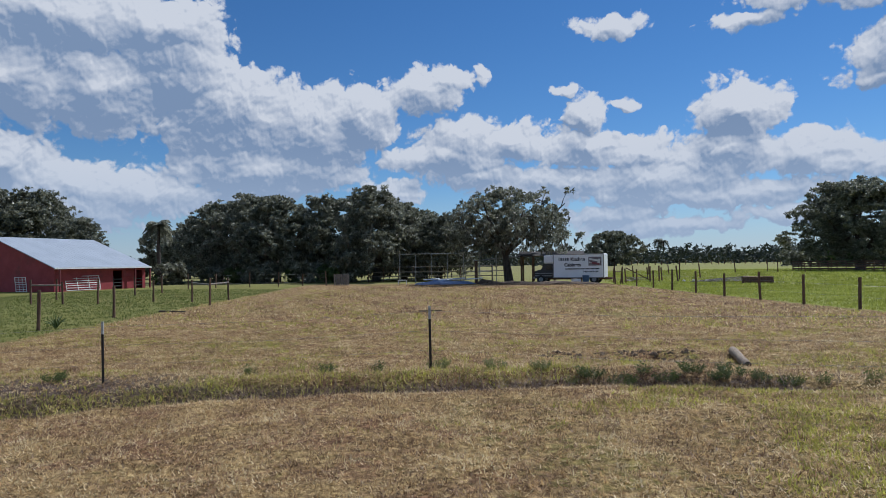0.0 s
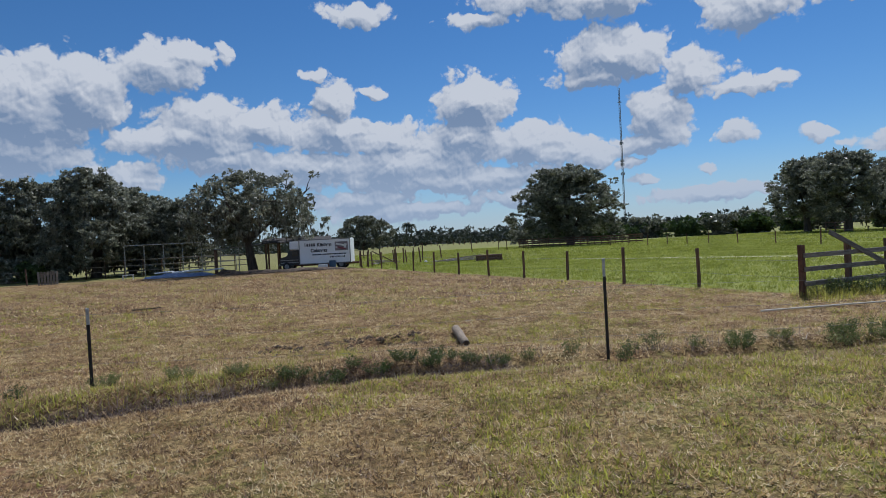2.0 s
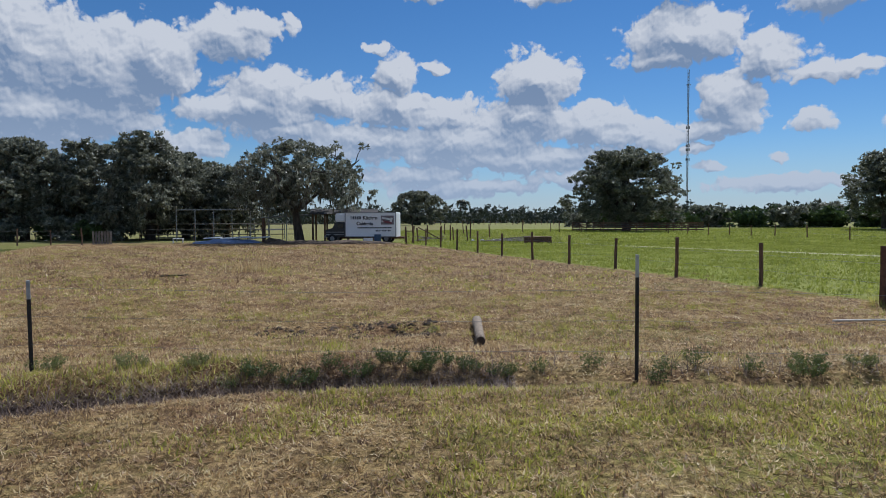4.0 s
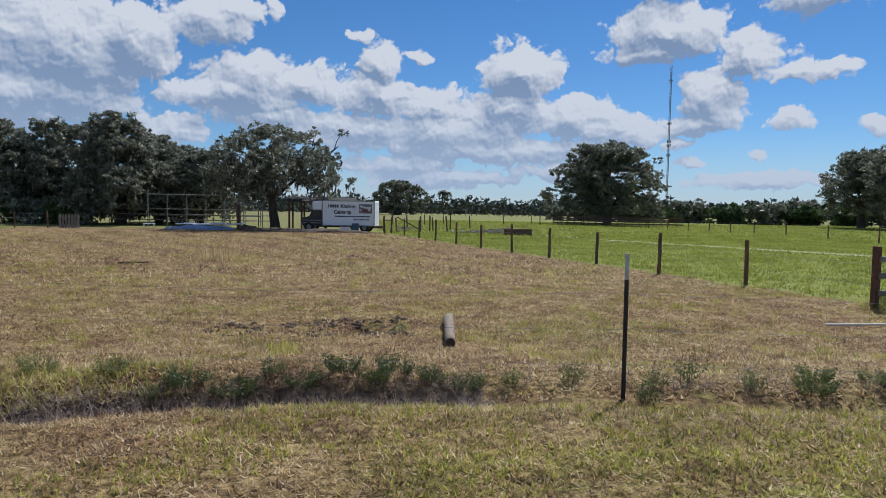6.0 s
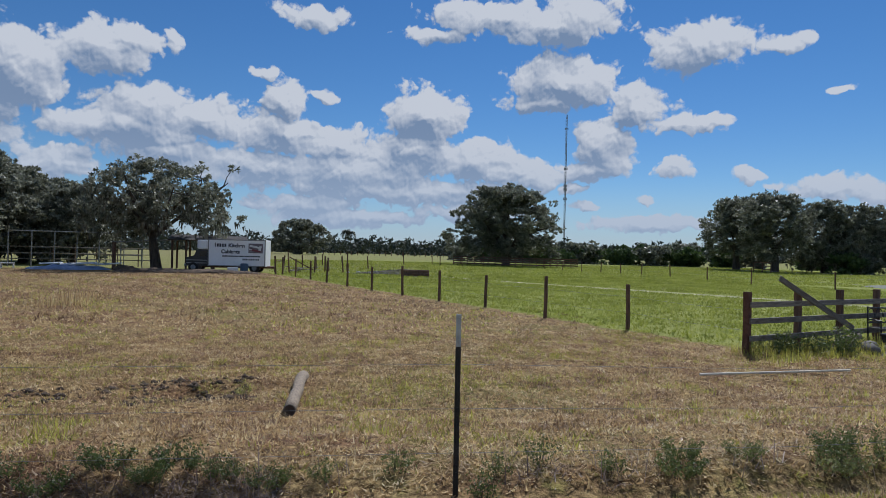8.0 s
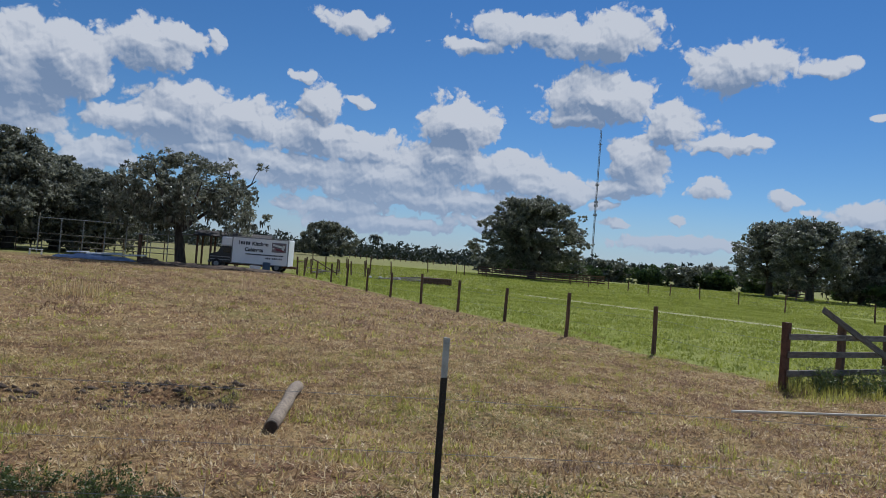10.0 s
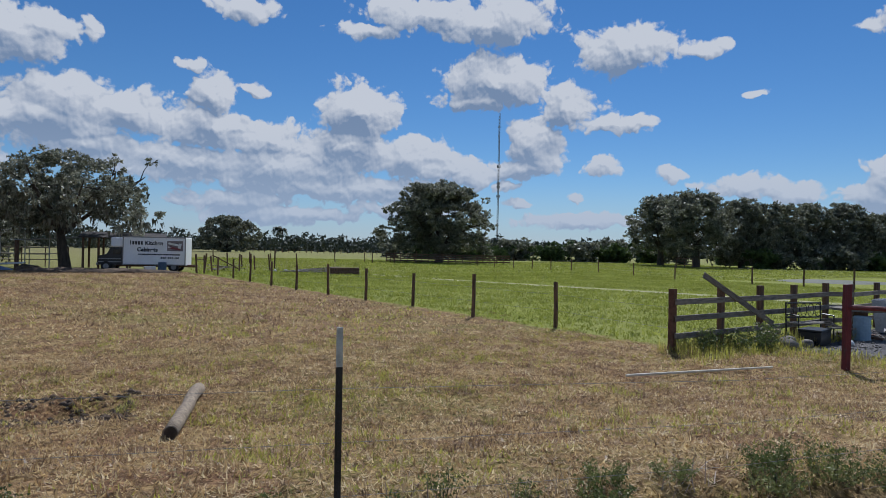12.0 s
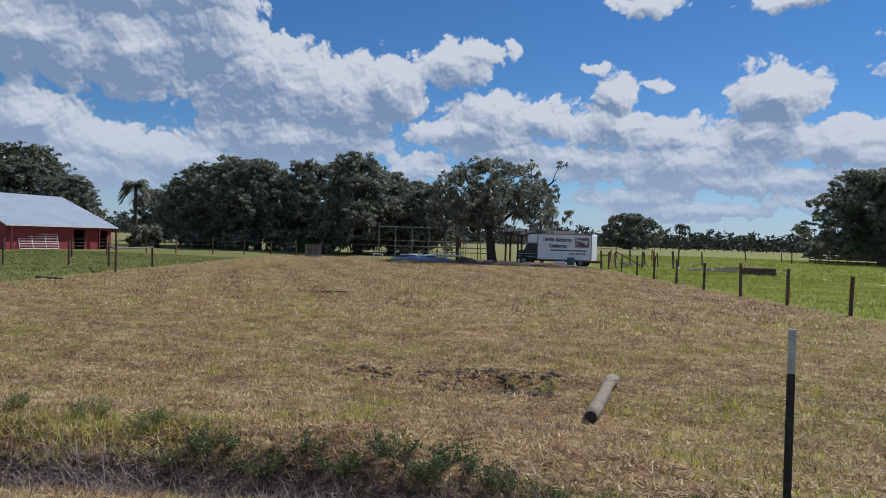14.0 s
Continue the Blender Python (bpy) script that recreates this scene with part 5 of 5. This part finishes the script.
paddock_blade = foliage("paddock_blade", [(0.10, 0.12, 0.025), (0.16, 0.19, 0.04), (0.26, 0.27, 0.08)], 0.65, 0.4, 0.35, 0.6)
weed_leaf = foliage("weed_leaf", [(0.05, 0.075, 0.02), (0.10, 0.135, 0.035), (0.18, 0.205, 0.06), (0.30, 0.30, 0.12)], 0.5, 0.4)
brown_blade = foliage("brown_blade", [(0.11, 0.06, 0.035), (0.25, 0.155, 0.085), (0.42, 0.28, 0.16)], 0.7, 0.35)
GRASS = "grass"
rng = np.random.default_rng(77)


def patchy(scale, seed, level, bias=None):
    def keep(x, y):
        v = noise.noise((x * scale, y * scale, seed)) + 0.5 * noise.noise((x * scale * 3, y * scale * 3, seed))
        return v + (bias(x, y) if bias else 0) > level + random.uniform(-0.25, 0.25)
    return keep


def cover(name, label, pts, length, width, upright, mat):
    return tagged(part_mesh(name, blades(name, pts, length, width, upright, rng), mat), label, GRASS, kind="stuff")


def tufts_at(rng, pts, k, spread_r):
    """Each root point becomes k roots in a small tuft."""
    q = np.repeat(pts, k, axis=0)
    q[:, :2] += rng.normal(0, spread_r, (len(q), 2))
    return q


def spears(name, pts, length, width, upright, rng):
    """Short single-triangle blades of cut grass."""
    n = len(pts)
    a = rng.random(n) * 2 * math.pi
    lift = np.clip(rng.normal(upright, 0.25, n), 0.02, 1.0) * math.pi / 2
    out = np.stack([np.cos(a) * np.cos(lift), np.sin(a) * np.cos(lift), np.sin(lift)], axis=1)
    b = a + rng.normal(0, 0.8, n)
    side = np.stack([-np.sin(b), np.cos(b), np.zeros(n)], axis=1) * (width * (0.5 + rng.random(n)))[:, None] * 0.5
    ln = (length * (0.4 + 1.1 * rng.random(n)))[:, None]
    return fast_mesh(name, np.stack([pts - side, pts + side, pts + out * ln], axis=1).reshape(-1, 3), np.arange(n * 3).reshape(-1, 3))


def turf(name, label, pts, k, spread_r, length, width, upright, mat):
    return tagged(part_mesh(name, spears(name, tufts_at(rng, pts, k, spread_r), length, width, upright, rng), mat), label, GRASS, kind="stuff")


def over(x, y):
    return y > along(x, DITCH_X, DITCH_Y) - (0.25 if x < 3.6 else 0.05)


cone = lambda x, y: abs(x - 2.2) < 2.5 + 1.0 * y and not over(x, y)
east_side = lambda x, y: 0.13 * (x - 4.0) + 0.45 * smooth(7.2, 8.8, y) * smooth(-0.5, 2.0, x)
past = lambda x, y: y > along(x, DITCH_X, DITCH_Y) + (0.3 if x < 3.6 else 0.12)
paddock_side = lambda x, y: x < -11.3 - 0.2 * y and y > 15
yard_side = lambda x, y: x + 0.5 * y > 24.6 and y > 11.4
pasture_side = lambda x, y: x > 17.9 - 0.215 * y and y > 15.4 + 0.12 * x
near_field = lambda x, y: past(x, y) and not (paddock_side(x, y) or yard_side(x, y) or pasture_side(x, y))
field = lambda x, y: x < 17.5 - 0.215 * y and not paddock_side(x, y)
windrow = lambda x, y: math.sin(1.9 * x + 1.1 * y + 3 * noise.noise((x * 0.3, y * 0.3, 0))) > random.uniform(-0.4, 1.0)
turf("bank_grass", "short mown dry grass on the roadside bank", scatter(rng, 60000, -8, 13, 3.2, 10.1, cone), 4, 0.016, 0.04, 0.012, 0.35, straw_turf)
turf("cut_straw", "loose dry straw left by the mower on the bank", scatter(rng, 50000, -8, 13, 3.2, 10.1, cone), 1, 0.01, 0.075, 0.007, 0.1, straw_turf)
turf("brown_thatch", "dark brown thatch between the mown tufts", scatter(rng, 22000, -8, 13, 3.2, 10.1, lambda x, y: cone(x, y) and noise.noise((x * 2.6, y * 2.6, 3)) > 0.0), 4, 0.02, 0.035, 0.012, 0.3, brown_blade)
turf("green_grass", "green grass growing through the mown bank", scatter(rng, 52000, -8, 13, 3.2, 10.1, patchy(0.9, 2.0, 0.12, lambda x, y: east_side(x, y) - 9.0 * over(x, y))), 4, 0.018, 0.05, 0.012, 0.5, verge_blade)
turf("field_stubble", "short dry stubble of the hay field", scatter(rng, 110000, -20, 21, 9, 21, near_field), 4, 0.03, 0.05, 0.018, 0.32, straw_turf)
turf("field_straw", "cut straw scattered over the hay field", scatter(rng, 60000, -20, 21, 9, 21, near_field), 1, 0.01, 0.10, 0.010, 0.12, straw_turf)
turf("field_thatch", "brown thatch in the hay field", scatter(rng, 40000, -20, 18, 10.4, 21, lambda x, y: near_field(x, y) and noise.noise((x * 0.8, y * 0.8, 5)) + 0.5 * noise.noise((x * 2.4, y * 2.4, 5)) > random.uniform(-0.2, 0.3)), 4, 0.03, 0.05, 0.014, 0.3, brown_blade)
turf("field_grass", "short green stubble in the hay field", scatter(rng, 44000, -20, 21, 9.4, 21, patchy(0.5, 9.0, 0.12, lambda x, y: -9.0 * (not near_field(x, y)))), 4, 0.03, 0.055, 0.016, 0.5, verge_blade)
turf("far_stubble", "dry stubble on the far part of the hay field", scatter(rng, 44000, -22, 14, 21, 58, field), 3, 0.07, 0.09, 0.035, 0.3, straw_turf)
turf("windrows", "raked rows of brown cut hay on the far part of the field", scatter(rng, 20000, -16, 14, 24, 58, lambda x, y: field(x, y) and windrow(x, y)), 4, 0.1, 0.12, 0.035, 0.3, brown_blade)
turf("far_green", "green stubble on the far part of the hay field", scatter(rng, 16000, -22, 14, 21, 52, patchy(0.3, 4.0, 0.05, lambda x, y: -9.0 * (not field(x, y)))), 3, 0.07, 0.09, 0.035, 0.5, verge_blade)
turf("pasture_grass", "short green pasture grass beyond the wooden fence", scatter(rng, 52000, 8, 48, 17.5, 62, lambda x, y: x > 18.2 - 0.215 * y and y > 16.4 + 0.12 * x and abs(x - 42.4 + 0.4 * y) > 0.9), 4, 0.08, 0.10, 0.045, 0.5, pasture_blade)
turf("paddock_grass", "short dull-green grass of the paddock", scatter(rng, 26000, -40, -14, 15, 52, paddock_side), 4, 0.07, 0.08, 0.03, 0.5, paddock_blade)
turf("back_pasture", "coarse pasture grass far beyond the fence", scatter(rng, 42000, 6, 110, 50, 125, lambda x, y: x > 18.2 - 0.215 * y and math.hypot((x - 74) / 15, (y - 49) / 7) > 1), 3, 0.25, 0.16, 0.13, 0.5, pasture_blade)
knots = np.stack([rng.uniform(-9, 14, 240), rng.uniform(11.5, 28, 240)], axis=1)
tuft_xy = np.repeat(knots, 70, axis=0) + rng.normal(0, 0.11, (240 * 70, 2))
tuft_pts = np.array([(x, y, ground_z(x, y)) for x, y in tuft_xy])
cover("green_tufts", "small green tufts standing in the cut hay", tuft_pts[: 140 * 70], 0.10, 0.007, 0.5, verge_blade)
cover("brown_tufts", "small brown tufts left by the mower", tuft_pts[140 * 70:], 0.09, 0.007, 0.4, brown_blade)
stand = np.stack([rng.normal(-2.2, 0.4, 260), rng.normal(29.6, 0.7, 260)], axis=1)
cover("tall_grass", "patch of tall pale grass missed by the mower", np.array([(x, y, ground_z(x, y)) for x, y in stand]), 0.42, 0.012, 0.85, straw_turf)
edge = lambda lo, hi: (lambda x, y: lo < y - along(x, DITCH_X, DITCH_Y) < hi)
cover("ditch_grass", "long green grass along the ditch", scatter(rng, 26000, -9, 1.0, 8.4, 11.6, edge(0.3, 1.0)), 0.10, 0.007, 0.45, verge_blade)
cover("ditch_straw", "matted dead grass on the ditch sides", scatter(rng, 40000, -9, 12, 8.0, 11.6, lambda x, y: 0.32 < abs(y - along(x, DITCH_X, DITCH_Y)) < 0.9), 0.12, 0.005, 0.2, straw_blade)
dead_blade = foliage("dead_blade", [(0.09, 0.06, 0.05), (0.20, 0.145, 0.12), (0.34, 0.26, 0.215), (0.44, 0.36, 0.30)], 0.7, 0.2)
cover("ditch_thatch", "matted grey-brown dead grass in the ditch", scatter(rng, 60000, -9, 3.6, 8.4, 11.0, edge(-0.3, 0.42)), 0.17, 0.007, 0.24, dead_blade)
cover("ditch_thatch", "tufts of grey-brown dead grass at the ditch edge", scatter(rng, 9000, -9, 10, 8.4, 11.2, lambda x, y: edge(0.1, 0.5)(x, y) and noise.noise((x * 1.7, y * 1.7, 4)) > 0.12), 0.2, 0.006, 0.5, dead_blade)
cover("yard_grass", "uncut grass along the edge of the gravel yard", scatter(rng, 9000, 15, 20, 11.5, 17.2, lambda x, y: -0.3 < 25 - (x + 0.5 * y) < 1.7), 0.13, 0.009, 0.6, verge_blade)
cover("fence_grass", "tall grass left uncut under the board fence", scatter(rng, 7000, 13.6, 20, 15.6, 18.2, lambda x, y: -1.3 < y - (16.86 + 0.22 * (x - 13.9)) < 0.35), 0.24, 0.008, 0.65, verge_blade)


def weed(seed, h, w, stems, leaves, label, mat=None):
    """A bushy roadside weed: thin stems with many small leaves."""
    r = np.random.default_rng(seed)
    root = thing("weed", (0, 0, 0), 0, label, "weed", "ditch weeds")
    bm = bmesh.new()
    cents = []
    for i in range(stems):
        a, k = r.random() * 6.28, math.sqrt(r.random())
        hh = h * (0.55 + 0.5 * r.random())
        b, t = Vector((math.cos(a) * k * w * 0.3, math.sin(a) * k * w * 0.3, -0.03)), Vector((math.cos(a) * k * w * 0.62, math.sin(a) * k * w * 0.62, hh))
        m = b.lerp(t, 0.5) + Vector(r.normal(size=3)) * 0.03
        limb(bm, [b, m, t], 0.006, 0.002, 4)
        for f in (0.35, 0.55, 0.75, 0.95):
            cents.append(tuple(b.lerp(t, f)))
    part("stem", bm, bark, root)
    c = np.array(cents)
    part_mesh("foliage", leaf_mesh("leaves", c, np.full(len(c), h * 0.17), leaves, 0.042, r), mat or weed_leaf, root)
    return root


weeds = [weed(61, 0.62, 1.1, 34, 1700, "bushy green weed growing on the ditch edge"), weed(62, 0.42, 1.1, 30, 1200, "low leafy weed on the ditch edge"),
         weed(63, 0.55, 0.7, 16, 420, "thin sparse weed on the ditch edge")]
SPOTS = [(0, 7.9, 9.35, 1.0), (0, 8.5, 9.3, 1.1), (0, 8.2, 9.6, 0.9), (0, 9.5, 9.25, 1.0), (0, 10.0, 9.4, 1.1), (1, 9.9, 9.05, 1.1), (0, 10.7, 9.3, 0.9), (1, 6.5, 9.5, 1.0), (1, 7.2, 9.6, 0.8),
         (1, 6.7, 9.75, 0.9), (1, 2.9, 10.5, 1.0), (1, 2.4, 10.6, 0.95), (0, 3.2, 10.3, 0.7), (2, 5.5, 9.8, 1.0), (2, 5.1, 9.7, 0.8), (2, 4.4, 9.9, 0.9), (1, 1.0, 10.5, 1.0), (1, 0.3, 10.7, 0.8),
         (1, -0.4, 10.9, 0.9), (1, -1.3, 10.9, 0.9), (2, -2.2, 10.8, 0.9), (2, 1.7, 10.6, 1.0), (1, -3.0, 10.6, 0.8), (2, -4.2, 10.5, 0.9), (1, -7.6, 10.4, 1.0), (0, 11.3, 9.1, 0.9),
         (2, 6.0, 9.6, 0.9), (1, 2.0, 10.45, 0.9), (1, 3.5, 10.1, 0.8), (0, 2.7, 10.35, 0.7), (2, 0.7, 10.3, 0.8), (1, 1.4, 10.4, 1.0), (2, 4.9, 9.4, 0.9), (0, 9.0, 9.15, 0.9), (2, 3.9, 10.0, 0.8), (0, 16.1, 16.4, 1.1), (1, 15.2, 16.5, 1.2), (1, 14.5, 16.6, 1.0)]
used = set()
for i, x, y, s in SPOTS:
    plant(weeds[i], x, y + 0.12, s * (0.36 if y < 15 else 0.85), turn(), copy=i in used)
    used.add(i)


def agave(x, y):
    root = thing("agave", on_ground(x, y), 0, "spiky green agave growing in the paddock", "agave")
    r = np.random.default_rng(4)
    for i in range(16):
        a, lean = i * 2.4, 0.25 + 0.04 * i
        tip = Vector((math.cos(a) * lean, math.sin(a) * lean, 0.85 - 0.03 * i)) * 0.55
        bm = bmesh.new()
        limb(bm, [Vector((0, 0, 0)), tip * 0.5 + Vector((0, 0, 0.06)), tip], 0.03, 0.005, 4)
        part("leaf", bm, bush_leaf, root)


agave(-16.4, 20.8)
bm = bmesh.new()
rod(bm, on_ground(-17.0, 27.6, 0.05), on_ground(-15.6, 27.4, 0.05), 0.05, 0.03, 7)
tagged(part("dead_branch", bm, bark), "dark dead branch lying in the paddock", "branch")
bm = bmesh.new()
rod(bm, on_ground(-5.0, 27.4, 0.05), on_ground(-4.0, 27.3, 0.05), 0.03, 0.02, 7)
tagged(part("dead_branch", bm, bark), "dark dead branch lying in the hay field", "branch")

# clods thrown up round the wet hollow, and pebbles on the yard
def crumbs(name, label, pts, r0, r1, mat):
    n = len(pts)
    octa = np.array([(1, 0, 0), (-1, 0, 0), (0, 1, 0), (0, -1, 0), (0, 0, 1), (0, 0, -0.6)], dtype=float)
    tri = np.array([(0, 2, 4), (2, 1, 4), (1, 3, 4), (3, 0, 4), (2, 0, 5), (1, 2, 5), (3, 1, 5), (0, 3, 5)])
    s = (r0 + (r1 - r0) * rng.random(n) ** 2)[:, None, None] * (0.6 + 0.8 * rng.random((n, 6, 1)))
    v = (pts[:, None, :] + octa[None] * s * np.array([1.2, 1.0, 0.7])).reshape(-1, 3)
    f = (np.arange(n)[:, None, None] * 6 + tri[None]).reshape(-1, 3)
    return tagged(part_mesh(name, fast_mesh(name, v, f), mat), label, "stones", kind="stuff")


crumbs("clods", "dark clods of earth round the muddy hollow", np.concatenate([scatter(rng, 260, 1.8, 3.5, 14.6, 16.2), scatter(rng, 60, 0.2, 1.6, 14.6, 15.8)]), 0.015, 0.07, earth)
crumbs("clods", "crumbled earth along the cut ditch", scatter(rng, 1500, -9, 3.4, 8.2, 11.2, edge(-0.4, 0.3)), 0.01, 0.045, earth)
crumbs("gravel", "grey gravel spread over the yard", scatter(rng, 9000, 16.5, 32, 11.8, 19, lambda x, y: x + 0.5 * y > 25.0 and y < 15.6 + 0.12 * x), 0.012, 0.05, stone_mat)
